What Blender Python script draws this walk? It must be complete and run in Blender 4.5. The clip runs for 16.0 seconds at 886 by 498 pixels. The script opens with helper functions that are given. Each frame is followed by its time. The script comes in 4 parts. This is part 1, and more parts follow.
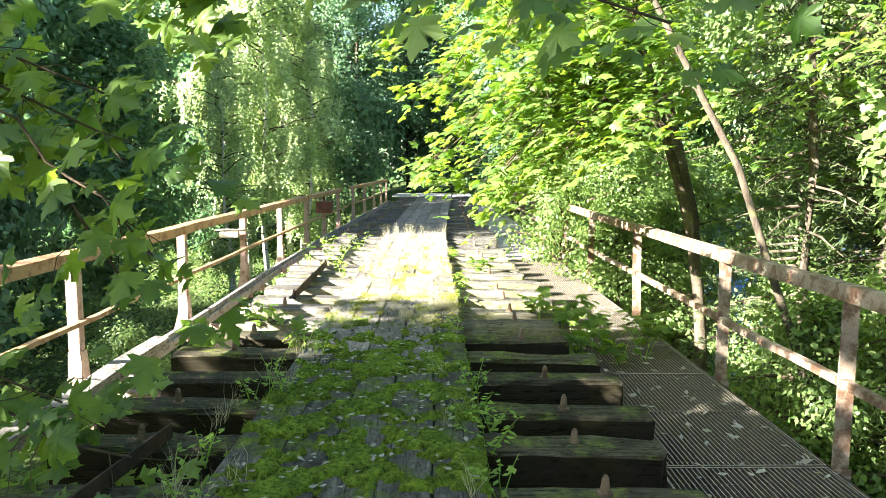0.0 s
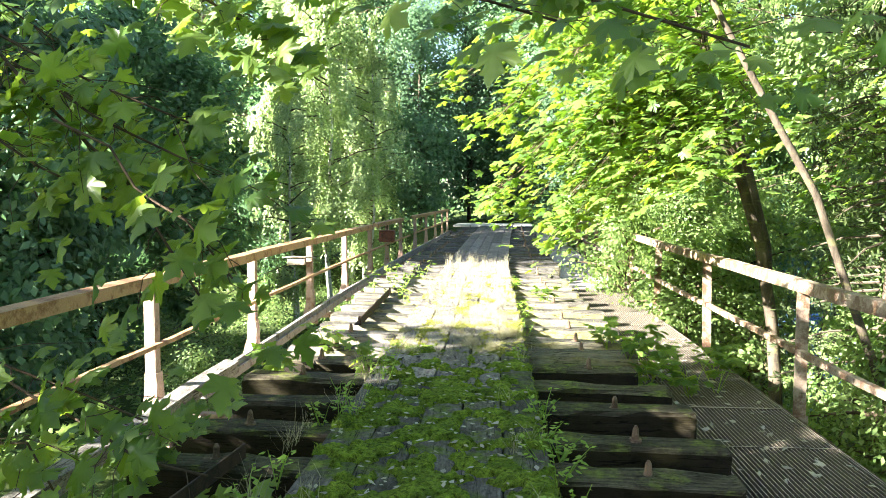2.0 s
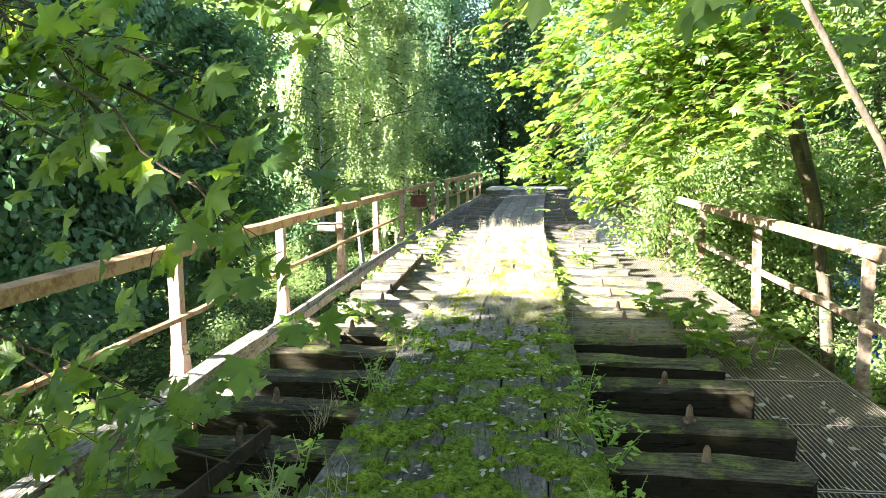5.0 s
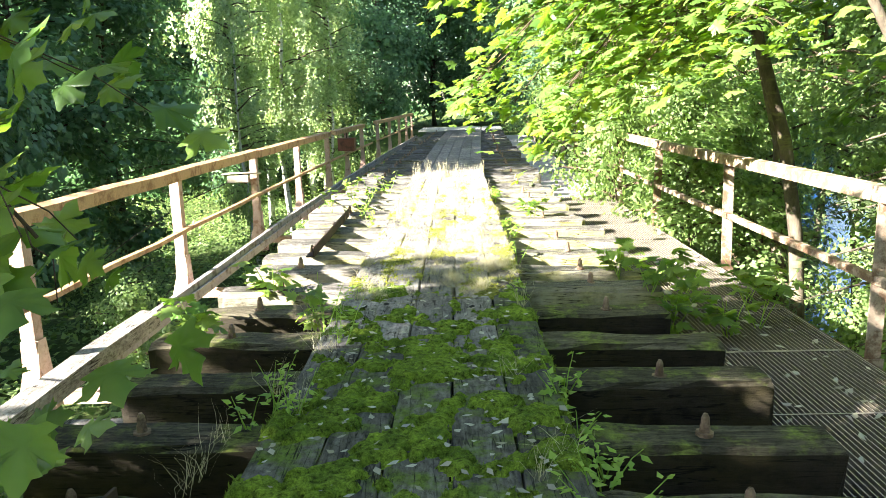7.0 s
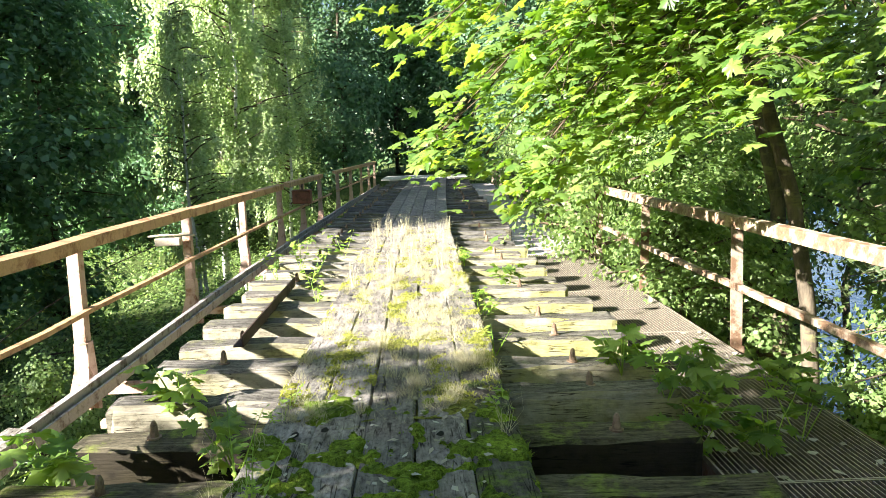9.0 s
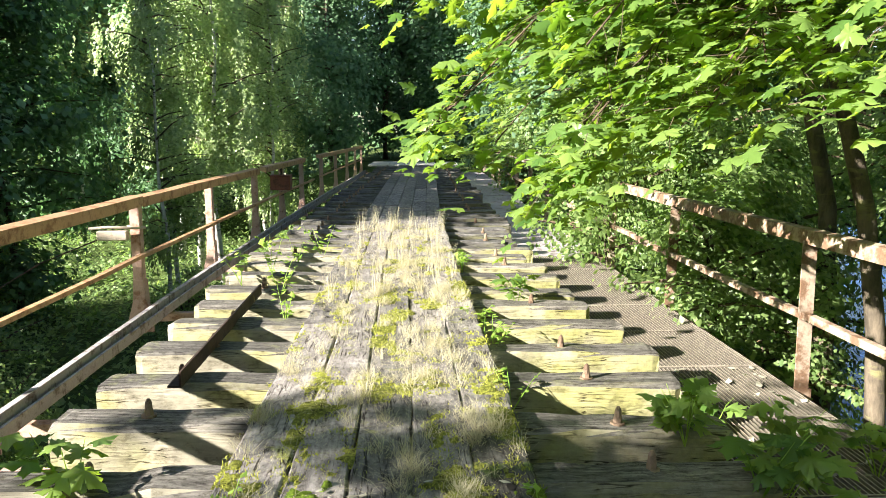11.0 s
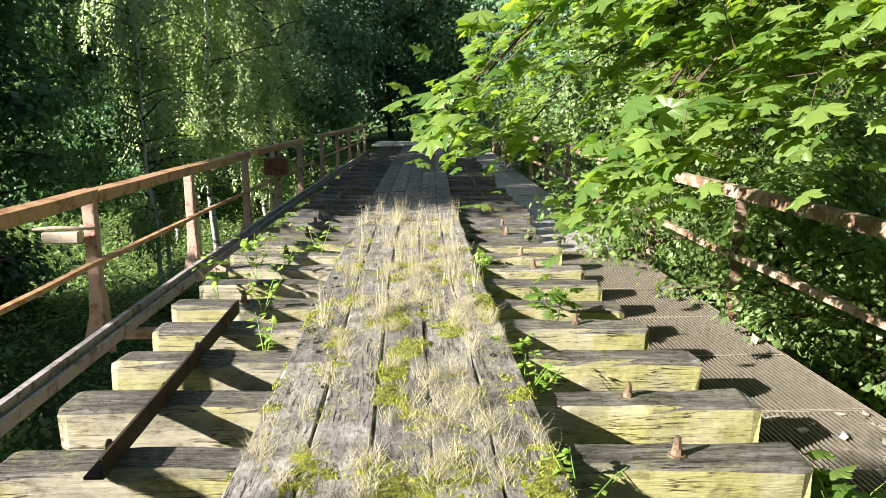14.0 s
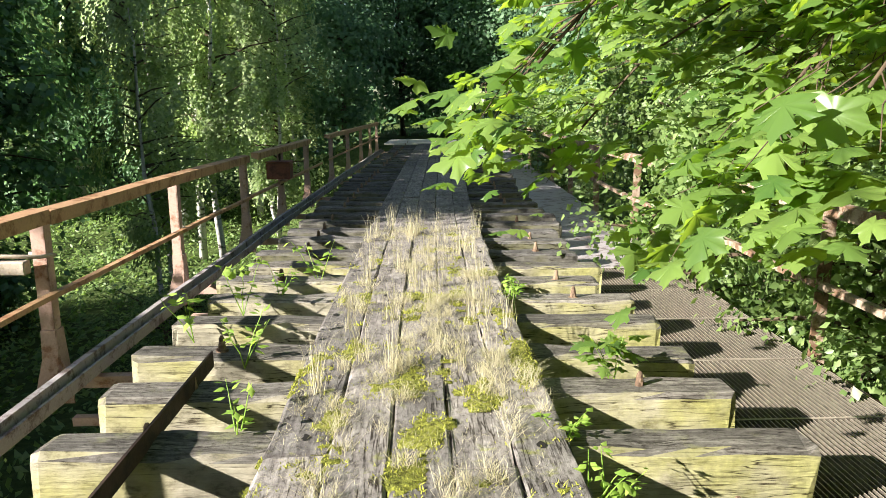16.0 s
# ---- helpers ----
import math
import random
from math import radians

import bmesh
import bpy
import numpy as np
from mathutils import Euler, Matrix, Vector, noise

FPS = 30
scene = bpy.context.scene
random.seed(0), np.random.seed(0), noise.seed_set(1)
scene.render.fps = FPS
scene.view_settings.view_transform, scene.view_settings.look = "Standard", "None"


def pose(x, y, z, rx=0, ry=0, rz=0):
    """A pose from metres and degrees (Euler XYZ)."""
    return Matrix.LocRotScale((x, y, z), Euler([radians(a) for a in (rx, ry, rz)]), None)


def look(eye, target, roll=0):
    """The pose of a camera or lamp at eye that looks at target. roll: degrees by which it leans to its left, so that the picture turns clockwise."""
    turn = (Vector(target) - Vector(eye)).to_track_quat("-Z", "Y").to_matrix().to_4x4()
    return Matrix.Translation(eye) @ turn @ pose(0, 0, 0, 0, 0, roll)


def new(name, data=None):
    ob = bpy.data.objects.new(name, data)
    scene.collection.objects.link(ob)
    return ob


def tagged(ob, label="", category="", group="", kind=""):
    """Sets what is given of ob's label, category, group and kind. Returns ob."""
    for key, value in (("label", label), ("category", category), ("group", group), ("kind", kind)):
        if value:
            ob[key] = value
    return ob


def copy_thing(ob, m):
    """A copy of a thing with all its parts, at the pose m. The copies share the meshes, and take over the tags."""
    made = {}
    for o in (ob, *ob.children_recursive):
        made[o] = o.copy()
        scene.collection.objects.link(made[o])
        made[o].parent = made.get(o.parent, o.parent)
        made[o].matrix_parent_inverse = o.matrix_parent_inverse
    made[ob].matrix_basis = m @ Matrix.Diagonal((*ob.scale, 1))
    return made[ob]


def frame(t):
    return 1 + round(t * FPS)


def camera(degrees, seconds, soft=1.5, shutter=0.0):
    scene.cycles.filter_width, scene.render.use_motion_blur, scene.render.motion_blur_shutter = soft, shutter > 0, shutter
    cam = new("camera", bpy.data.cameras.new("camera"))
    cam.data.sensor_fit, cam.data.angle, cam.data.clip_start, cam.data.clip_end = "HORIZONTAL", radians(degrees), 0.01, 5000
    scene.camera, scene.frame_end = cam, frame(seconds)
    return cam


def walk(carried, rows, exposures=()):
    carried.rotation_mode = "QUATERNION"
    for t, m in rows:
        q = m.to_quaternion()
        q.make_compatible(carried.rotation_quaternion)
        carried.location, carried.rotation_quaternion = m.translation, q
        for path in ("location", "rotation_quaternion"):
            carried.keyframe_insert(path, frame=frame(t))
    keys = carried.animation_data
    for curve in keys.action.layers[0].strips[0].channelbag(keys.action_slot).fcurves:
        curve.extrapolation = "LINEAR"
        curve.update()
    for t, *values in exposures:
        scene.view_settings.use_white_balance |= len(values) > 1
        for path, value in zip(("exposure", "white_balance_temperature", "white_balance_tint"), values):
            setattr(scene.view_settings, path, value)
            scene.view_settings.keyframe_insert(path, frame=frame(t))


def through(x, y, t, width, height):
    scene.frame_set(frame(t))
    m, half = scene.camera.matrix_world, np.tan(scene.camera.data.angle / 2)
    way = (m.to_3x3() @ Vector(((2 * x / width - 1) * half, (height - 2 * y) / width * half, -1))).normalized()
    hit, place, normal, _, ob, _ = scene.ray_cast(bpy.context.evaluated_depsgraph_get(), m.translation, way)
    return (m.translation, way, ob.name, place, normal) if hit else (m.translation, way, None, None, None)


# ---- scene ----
cam = camera(62.0, 16.0, soft=0.8)
PATH = [
    (0, (0.629, 0.776, 1.392), (0.695, 2.763, 1.167), 0.1),
    (0.5, (0.612, 0.756, 1.405), (0.675, 2.747, 1.22), 0.2),
    (1, (0.575, 0.759, 1.378), (0.606, 2.753, 1.23), 0.2),
    (1.5, (0.582, 0.767, 1.375), (0.573, 2.762, 1.23), 0.2),
    (2, (0.569, 0.765, 1.369), (0.474, 2.758, 1.225), 0.1),
    (2.5, (0.542, 0.771, 1.372), (0.3, 2.749, 1.212), -0.6),
    (3, (0.545, 0.795, 1.356), (0.283, 2.77, 1.182), -0.2),
    (5.3, (0.531, 1.258, 1.359), (0.383, 3.236, 1.103), -0.9),
    (5.5, (0.529, 1.425, 1.33), (0.412, 3.403, 1.058), -1.1),
    (6, (0.505, 1.663, 1.33), (0.501, 3.632, 0.981), -1.3),
    (6.5, (0.498, 2.009, 1.33), (0.515, 3.98, 0.987), -1.1),
    (7, (0.463, 2.295, 1.297), (0.456, 4.255, 0.9), -1.6),
    (7.5, (0.459, 2.593, 1.303), (0.506, 4.549, 0.891), -0.9),
    (8, (0.457, 2.873, 1.331), (0.505, 4.838, 0.965), -0.7),
    (8.5, (0.47, 3.165, 1.345), (0.524, 5.135, 1.003), -1.1),
    (9, (0.505, 3.496, 1.347), (0.596, 5.475, 1.069), -1.6),
    (9.2, (0.525, 3.613, 1.339), (0.606, 5.591, 1.056), -1.9),
    (11.3, (0.456, 4.943, 1.337), (0.585, 6.914, 1.022), 0.4),
    (11.5, (0.459, 5.047, 1.324), (0.581, 7.02, 1.019), 0.4),
    (12, (0.472, 5.268, 1.325), (0.608, 7.235, 0.994), 0.8),
    (12.5, (0.418, 5.485, 1.339), (0.561, 7.454, 1.022), 1.7),
    (13, (0.432, 5.681, 1.328), (0.539, 7.654, 1.018), 1.2),
    (13.5, (0.426, 5.854, 1.313), (0.534, 7.826, 0.993), 0.5),
    (14, (0.429, 6.036, 1.336), (0.547, 7.998, 0.964), -0.1),
    (14.5, (0.454, 6.301, 1.335), (0.59, 8.261, 0.963), 0.0),
    (15, (0.437, 6.567, 1.338), (0.572, 8.527, 0.964), -0.0),
    (15.5, (0.434, 6.834, 1.338), (0.557, 8.793, 0.953), -0.2),
    (16, (0.429, 7.122, 1.364), (0.51, 9.084, 0.982), -0.5),
]
EXPOSURE = [(0, 3.27), (3, 3.22), (5.5, 3.40), (7.5, 3.30), (9, 2.76), (12, 2.22), (14, 1.9), (16, 1.88)]
walk(cam, [(t, look(eye, target, roll)) for t, eye, target, roll in PATH], EXPOSURE)

# ---- world, sun, exposure ----
SUN_FROM = Vector((-1.0, -0.55, 0.52)).normalized()
world = bpy.data.worlds.new("sky")
scene.world = world
world.use_nodes = True
wn = world.node_tree.nodes
sky = wn.new("ShaderNodeTexSky")
sky.sky_type = "NISHITA"
sky.sun_disc = False
sky.sun_elevation = math.asin(SUN_FROM.z)
sky.sun_rotation = math.atan2(SUN_FROM.x, SUN_FROM.y)
world.node_tree.links.new(sky.outputs[0], wn["Background"].inputs[0])
wn["Background"].inputs[1].default_value = 0.045
sun = new("sun", bpy.data.lights.new("sun", "SUN"))
sun.data.energy = 5.0
sun.data.angle = radians(0.55)
sun.data.color = (1.0, 0.95, 0.88)
sun.matrix_world = look(SUN_FROM * 60, (0, 0, 0))

rng = np.random.default_rng(7)


# ---- materials ----
def material(name, rough=0.8, metal=0.0, spec=0.3):
    m = bpy.data.materials.new(name)
    m.use_nodes = True
    nt = m.node_tree
    b = nt.nodes["Principled BSDF"]
    b.inputs["Roughness"].default_value = rough
    b.inputs["Metallic"].default_value = metal
    b.inputs["Specular IOR Level"].default_value = spec
    return m, nt, b


def coords(nt, scale=(1, 1, 1), jitter=True):
    """Object coordinates, scaled, moved by each object's own random number."""
    tc = nt.nodes.new("ShaderNodeTexCoord")
    mp = nt.nodes.new("ShaderNodeMapping")
    mp.inputs["Scale"].default_value = scale
    nt.links.new(tc.outputs["Object"], mp.inputs["Vector"])
    if jitter:
        oi = nt.nodes.new("ShaderNodeObjectInfo")
        mul = nt.nodes.new("ShaderNodeMath")
        mul.operation = "MULTIPLY"
        mul.inputs[1].default_value = 37.0
        nt.links.new(oi.outputs["Random"], mul.inputs[0])
        nt.links.new(mul.outputs[0], mp.inputs["Location"])
    return mp.outputs["Vector"]


def noise_tex(nt, vec, scale, detail=6, rough=0.6):
    n = nt.nodes.new("ShaderNodeTexNoise")
    n.inputs["Scale"].default_value = scale
    n.inputs["Detail"].default_value = detail
    n.inputs["Roughness"].default_value = rough
    nt.links.new(vec, n.inputs["Vector"])
    return n.outputs["Fac"]


def ramp(nt, fac, stops):
    r = nt.nodes.new("ShaderNodeValToRGB")
    while len(r.color_ramp.elements) < len(stops):
        r.color_ramp.elements.new(0.5)
    for e, (p, c) in zip(r.color_ramp.elements, stops):
        e.position = p
        e.color = (*c, 1) if len(c) == 3 else c
    nt.links.new(fac, r.inputs["Fac"])
    return r.outputs["Color"]


def mix(nt, fac, a, b, mode="MIX"):
    n = nt.nodes.new("ShaderNodeMix")
    n.data_type = "RGBA"
    n.blend_type = mode
    if isinstance(fac, float):
        n.inputs["Factor"].default_value = fac
    else:
        nt.links.new(fac, n.inputs["Factor"])
    for sock, v in ((n.inputs[6], a), (n.inputs[7], b)):
        if isinstance(v, tuple):
            sock.default_value = (*v, 1)
        else:
            nt.links.new(v, sock)
    return n.outputs[2]


def bump(nt, bsdf, height, strength=0.5, dist=0.01):
    n = nt.nodes.new("ShaderNodeBump")
    n.inputs["Strength"].default_value = strength
    n.inputs["Distance"].default_value = dist
    nt.links.new(height, n.inputs["Height"])
    nt.links.new(n.outputs[0], bsdf.inputs["Normal"])


def wood_material(name, dark, mid, light, along, patch=None, patch_lo=0.5, patch_hi=0.62, sides=None, lichen=False):
    """Weathered wood, its grain along x or y, with patches of lichen or moss."""
    m, nt, b = material(name, 0.88, 0, 0.2)
    stretch = (1.2, 14, 14) if along == "x" else (10, 1.7, 10)
    v = coords(nt, stretch)
    grain = noise_tex(nt, v, 3.0, 8, 0.7)
    col = ramp(nt, grain, [(0.30, dark), (0.5, mid), (0.72, light)])
    v2 = coords(nt, (1, 1, 1))
    blotch = noise_tex(nt, v2, 3.5, 5)
    tone = ramp(nt, blotch, [(0.3, (0.55, 0.55, 0.55)), (0.7, (1.1, 1.1, 1.1))])
    col = mix(nt, 1.0, col, tone, "MULTIPLY")
    oi = nt.nodes.new("ShaderNodeObjectInfo")
    own = ramp(nt, oi.outputs["Random"], [(0.0, (0.70, 0.70, 0.70)), (0.5, (0.95, 0.94, 0.93)), (1.0, (1.25, 1.24, 1.22))])
    col = mix(nt, 1.0, col, own, "MULTIPLY")
    if patch:
        spots = noise_tex(nt, v2, 5.0, 8, 0.65)
        mask = ramp(nt, spots, [(patch_lo, (0, 0, 0)), (patch_hi, (1, 1, 1))])
        fine = noise_tex(nt, v2, 60, 3)
        pcol = ramp(nt, fine, [(0.3, tuple(c * 0.6 for c in patch)), (0.7, patch)])
        col = mix(nt, mask, col, pcol)
    speck = noise_tex(nt, coords(nt, (1, 0.6, 1) if along == "y" else (0.6, 1, 1)), 42, 5, 0.75)
    col = mix(nt, 1.0, col, ramp(nt, speck, [(0.36, (0.45, 0.43, 0.40)), (0.48, (0.95, 0.95, 0.95)), (0.68, (1.25, 1.25, 1.25))]), "MULTIPLY")
    if sides:
        # sides toned apart from the weathered top; near-black ones have shade painted in
        geo = nt.nodes.new("ShaderNodeNewGeometry")
        sep = nt.nodes.new("ShaderNodeSeparateXYZ")
        nt.links.new(geo.outputs["Normal"], sep.inputs[0])
        top = ramp(nt, sep.outputs["Z"], [(0.35, (0, 0, 0)), (0.75, (1, 1, 1))])
        soft = noise_tex(nt, v2, 2.2, 3, 0.5)
        side_tone = ramp(nt, soft, [(0.30, tuple(c * 0.62 for c in sides)), (0.46, sides), (0.64, (sides[0] * 0.92, sides[1] * 0.94, sides[2] * 0.55)), (0.74, tuple(c * 0.75 for c in sides))])
        grime = noise_tex(nt, coords(nt, (1.5, 5, 2.5)), 6.0, 8, 0.7)
        side_tone = mix(nt, 1.0, side_tone, ramp(nt, grime, [(0.32, (0.35, 0.33, 0.30)), (0.47, (0.88, 0.87, 0.85)), (0.7, (1.15, 1.15, 1.15))]), "MULTIPLY")
        side_tone = mix(nt, 0.28, side_tone, mix(nt, 1.0, side_tone, ramp(nt, grain, [(0.3, (0.5, 0.5, 0.5)), (0.7, (1.4, 1.4, 1.4))]), "MULTIPLY"))
        if lichen:
            # yellow-green lichen that thickens towards one end of the timber
            tc = nt.nodes.new("ShaderNodeTexCoord")
            place = nt.nodes.new("ShaderNodeSeparateXYZ")
            nt.links.new(tc.outputs["Object"], place.inputs[0])
            lean = nt.nodes.new("ShaderNodeMath")
            lean.operation = "MULTIPLY_ADD"
            lean.inputs[1].default_value = 0.22
            nt.links.new(place.outputs["X"], lean.inputs[0])
            nt.links.new(noise_tex(nt, v2, 2.6, 6, 0.6), lean.inputs[2])
            cover = ramp(nt, lean.outputs[0], [(0.58, (0, 0, 0)), (0.88, (0.62, 0.62, 0.62))])
            side_tone = mix(nt, cover, side_tone, ramp(nt, noise_tex(nt, v2, 34, 4), [(0.3, (0.19, 0.185, 0.055)), (0.7, (0.40, 0.385, 0.125))]))
        col = mix(nt, top, side_tone, col)
    # drying cracks along the grain
    slit = noise_tex(nt, coords(nt, (0.55, 11, 11) if along == "x" else (9, 0.5, 9)), 2.4, 3, 0.5)
    where = noise_tex(nt, v2, 4.2, 3)
    crack = ramp(nt, slit, [(0.478, (1, 1, 1)), (0.492, (0.16, 0.14, 0.12)), (0.503, (0.16, 0.14, 0.12)), (0.517, (1, 1, 1))])
    keep = ramp(nt, where, [(0.42, (0, 0, 0)), (0.56, (1, 1, 1))])
    col = mix(nt, keep, col, mix(nt, 1.0, col, crack, "MULTIPLY"))
    nt.links.new(col, b.inputs["Base Color"])
    bump(nt, b, grain, 0.9 if along == "x" else 0.55, 0.012)
    return m


SLEEPER = wood_material("sleeper_wood", (0.05, 0.043, 0.036), (0.18, 0.165, 0.145), (0.36, 0.335, 0.295), "x", (0.25, 0.25, 0.12), 0.56, 0.76, (0.36, 0.33, 0.25), True)
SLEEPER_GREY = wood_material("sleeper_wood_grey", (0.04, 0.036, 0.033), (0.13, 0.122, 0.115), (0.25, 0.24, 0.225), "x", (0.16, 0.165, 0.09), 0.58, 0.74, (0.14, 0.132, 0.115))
# mossy copy for the shaded near sleepers, the shade painted into its tones
SLEEPER_MOSS_SHADE = wood_material("sleeper_wood_mossy", (0.025, 0.02, 0.014), (0.09, 0.078, 0.052), (0.20, 0.18, 0.12), "x", (0.20, 0.24, 0.045), 0.50, 0.66, (0.026, 0.021, 0.014))
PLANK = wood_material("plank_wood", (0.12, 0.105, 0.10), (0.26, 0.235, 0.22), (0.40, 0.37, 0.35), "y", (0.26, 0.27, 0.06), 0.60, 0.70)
# mossy planks, darkened in colour because the near deck lies in shade
PLANK_MOSS_SHADE = wood_material("plank_wood_mossy", (0.038, 0.034, 0.029), (0.12, 0.11, 0.097), (0.23, 0.22, 0.195), "y", (0.13, 0.18, 0.03), 0.50, 0.62)
BEAM_WOOD = wood_material("beam_wood", (0.24, 0.21, 0.18), (0.46, 0.42, 0.37), (0.62, 0.58, 0.52), "y")


def paint_material(name, base, rust, amount, rough=0.6):
    m, nt, b = material(name, rough, 0, 0.35)
    v = coords(nt)
    n1 = noise_tex(nt, v, 7, 8, 0.7)
    n2 = noise_tex(nt, v, 55, 5, 0.7)
    c1 = ramp(nt, n2, [(0.3, tuple(c * 0.75 for c in base)), (0.7, base)])
    c2 = ramp(nt, n2, [(0.3, tuple(c * 0.5 for c in rust)), (0.7, rust)])
    mask = ramp(nt, n1, [(amount - 0.06, (1, 1, 1)), (amount + 0.05, (0, 0, 0))])
    nt.links.new(mix(nt, mask, c1, c2), b.inputs["Base Color"])
    bump(nt, b, n2, 0.5, 0.004)
    return m


POST_PAINT = paint_material("faded_red_paint", (0.52, 0.35, 0.28), (0.34, 0.17, 0.10), 0.42)
RAIL_RUST = paint_material("rusty_rail", (0.52, 0.31, 0.17), (0.34, 0.16, 0.075), 0.46)
RAIL_PALE = paint_material("pale_flaking_paint", (0.40, 0.31, 0.235), (0.22, 0.13, 0.08), 0.51)
CURB_STEEL = paint_material("grey_lilac_steel", (0.40, 0.36, 0.36), (0.16, 0.115, 0.10), 0.44)
RUST_DARK = paint_material("dark_rust", (0.055, 0.032, 0.022), (0.03, 0.02, 0.015), 0.5, 0.8)
BOLT_RUST = paint_material("bolt_rust", (0.26, 0.18, 0.12), (0.13, 0.08, 0.05), 0.5, 0.8)
RED_BOX = paint_material("rusty_red_box", (0.22, 0.075, 0.045), (0.13, 0.05, 0.03), 0.45)
GIRDER = paint_material("girder_steel", (0.12, 0.09, 0.08), (0.10, 0.05, 0.03), 0.5, 0.8)
def grate_material():
    """Steel grating: bars worn pale on top, grimy sides darkened for the shaded gaps."""
    m, nt, b = material("worn_grating", 0.65, 0, 0.3)
    v = coords(nt)
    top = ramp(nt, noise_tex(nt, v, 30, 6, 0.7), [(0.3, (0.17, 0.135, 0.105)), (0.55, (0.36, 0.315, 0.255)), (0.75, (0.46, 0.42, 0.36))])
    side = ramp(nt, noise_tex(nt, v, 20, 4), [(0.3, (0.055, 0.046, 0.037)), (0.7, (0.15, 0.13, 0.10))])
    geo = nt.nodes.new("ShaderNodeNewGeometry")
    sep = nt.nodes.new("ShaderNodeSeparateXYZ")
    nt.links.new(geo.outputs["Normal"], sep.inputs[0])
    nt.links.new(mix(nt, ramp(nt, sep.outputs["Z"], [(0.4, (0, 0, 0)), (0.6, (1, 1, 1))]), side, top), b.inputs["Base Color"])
    return m


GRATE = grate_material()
WHITE_WOOD = paint_material("pale_wood_block", (0.52, 0.44, 0.35), (0.36, 0.27, 0.19), 0.42, 0.8)


def leaf_material(name, dark, light, through, gloss=0.4, mixing=0.45, scale=1.4, spec=0.4):
    """A thin leaf: it throws light back and lets some through."""
    m, nt, b = material(name, gloss, 0, spec)
    geo = nt.nodes.new("ShaderNodeNewGeometry")
    v = coords(nt, jitter=False)
    big = noise_tex(nt, v, scale, 3)
    add = nt.nodes.new("ShaderNodeMath")
    add.operation = "ADD"
    half = nt.nodes.new("ShaderNodeMath")
    half.operation = "MULTIPLY"
    half.inputs[1].default_value = 0.5
    oi = nt.nodes.new("ShaderNodeObjectInfo")
    both = nt.nodes.new("ShaderNodeMath")
    both.operation = "ADD"
    nt.links.new(geo.outputs["Random Per Island"], both.inputs[0])
    nt.links.new(oi.outputs["Random"], both.inputs[1])
    wrap = nt.nodes.new("ShaderNodeMath")
    wrap.operation = "FRACT"
    nt.links.new(both.outputs[0], wrap.inputs[0])
    nt.links.new(wrap.outputs[0], half.inputs[0])
    nt.links.new(half.outputs[0], add.inputs[0])
    half2 = nt.nodes.new("ShaderNodeMath")
    half2.operation = "MULTIPLY"
    half2.inputs[1].default_value = 0.5
    nt.links.new(big, half2.inputs[0])
    nt.links.new(half2.outputs[0], add.inputs[1])
    col = ramp(nt, add.outputs[0], [(0.15, dark), (0.85, light)])
    nt.links.new(col, b.inputs["Base Color"])
    tr = nt.nodes.new("ShaderNodeBsdfTranslucent")
    nt.links.new(mix(nt, 1.0, col, through, "MULTIPLY"), tr.inputs["Color"])
    ms = nt.nodes.new("ShaderNodeMixShader")
    ms.inputs[0].default_value = mixing
    nt.links.new(b.outputs[0], ms.inputs[1])
    nt.links.new(tr.outputs[0], ms.inputs[2])
    nt.links.new(ms.outputs[0], nt.nodes["Material Output"].inputs["Surface"])
    return m


MAPLE = leaf_material("maple_leaf", (0.05, 0.12, 0.026), (0.24, 0.335, 0.088), (2.25, 2.15, 0.65), 0.36, 0.50, 0.8, 0.5)
BIRCH_LEAF = leaf_material("birch_leaf", (0.16, 0.23, 0.09), (0.40, 0.47, 0.24), (1.7, 1.8, 1.1), 0.45, 0.35, 0.5)
DEEP_LEAF = leaf_material("forest_leaf", (0.07, 0.14, 0.075), (0.17, 0.28, 0.14), (1.7, 1.8, 1.3), 0.5, 0.36, 0.35)
BUSH_LEAF = leaf_material("bush_leaf", (0.075, 0.14, 0.04), (0.25, 0.33, 0.12), (1.9, 1.95, 1.2), 0.42, 0.4, 0.8)
NEEDLE = leaf_material("spruce_needles", (0.035, 0.06, 0.025), (0.09, 0.12, 0.04), (1.4, 1.4, 1.0), 0.6, 0.2, 0.8)
MOSS = leaf_material("moss", (0.09, 0.14, 0.015), (0.22, 0.29, 0.035), (1.5, 1.5, 1.0), 0.9, 0.2, 3.0)
MOSS_DRY = leaf_material("sunburnt_moss", (0.22, 0.23, 0.03), (0.42, 0.43, 0.07), (1.3, 1.3, 0.8), 0.9, 0.2, 3.0)
STRAW = leaf_material("dry_grass", (0.34, 0.31, 0.19), (0.60, 0.56, 0.40), (1.2, 1.1, 0.9), 0.7, 0.35, 3.0)
WEED = leaf_material("weed_leaf", (0.15, 0.26, 0.04), (0.34, 0.46, 0.10), (2.0, 2.0, 1.0), 0.5, 0.4, 3.0)
HOLE, _, hb = material("dark_hole", 0.95)
hb.inputs["Base Color"].default_value = (0.012, 0.010, 0.008, 1)
LITTER = leaf_material("fallen_leaf", (0.22, 0.20, 0.14), (0.50, 0.48, 0.40), (1.0, 1.0, 1.0), 0.8, 0.1, 3.0)


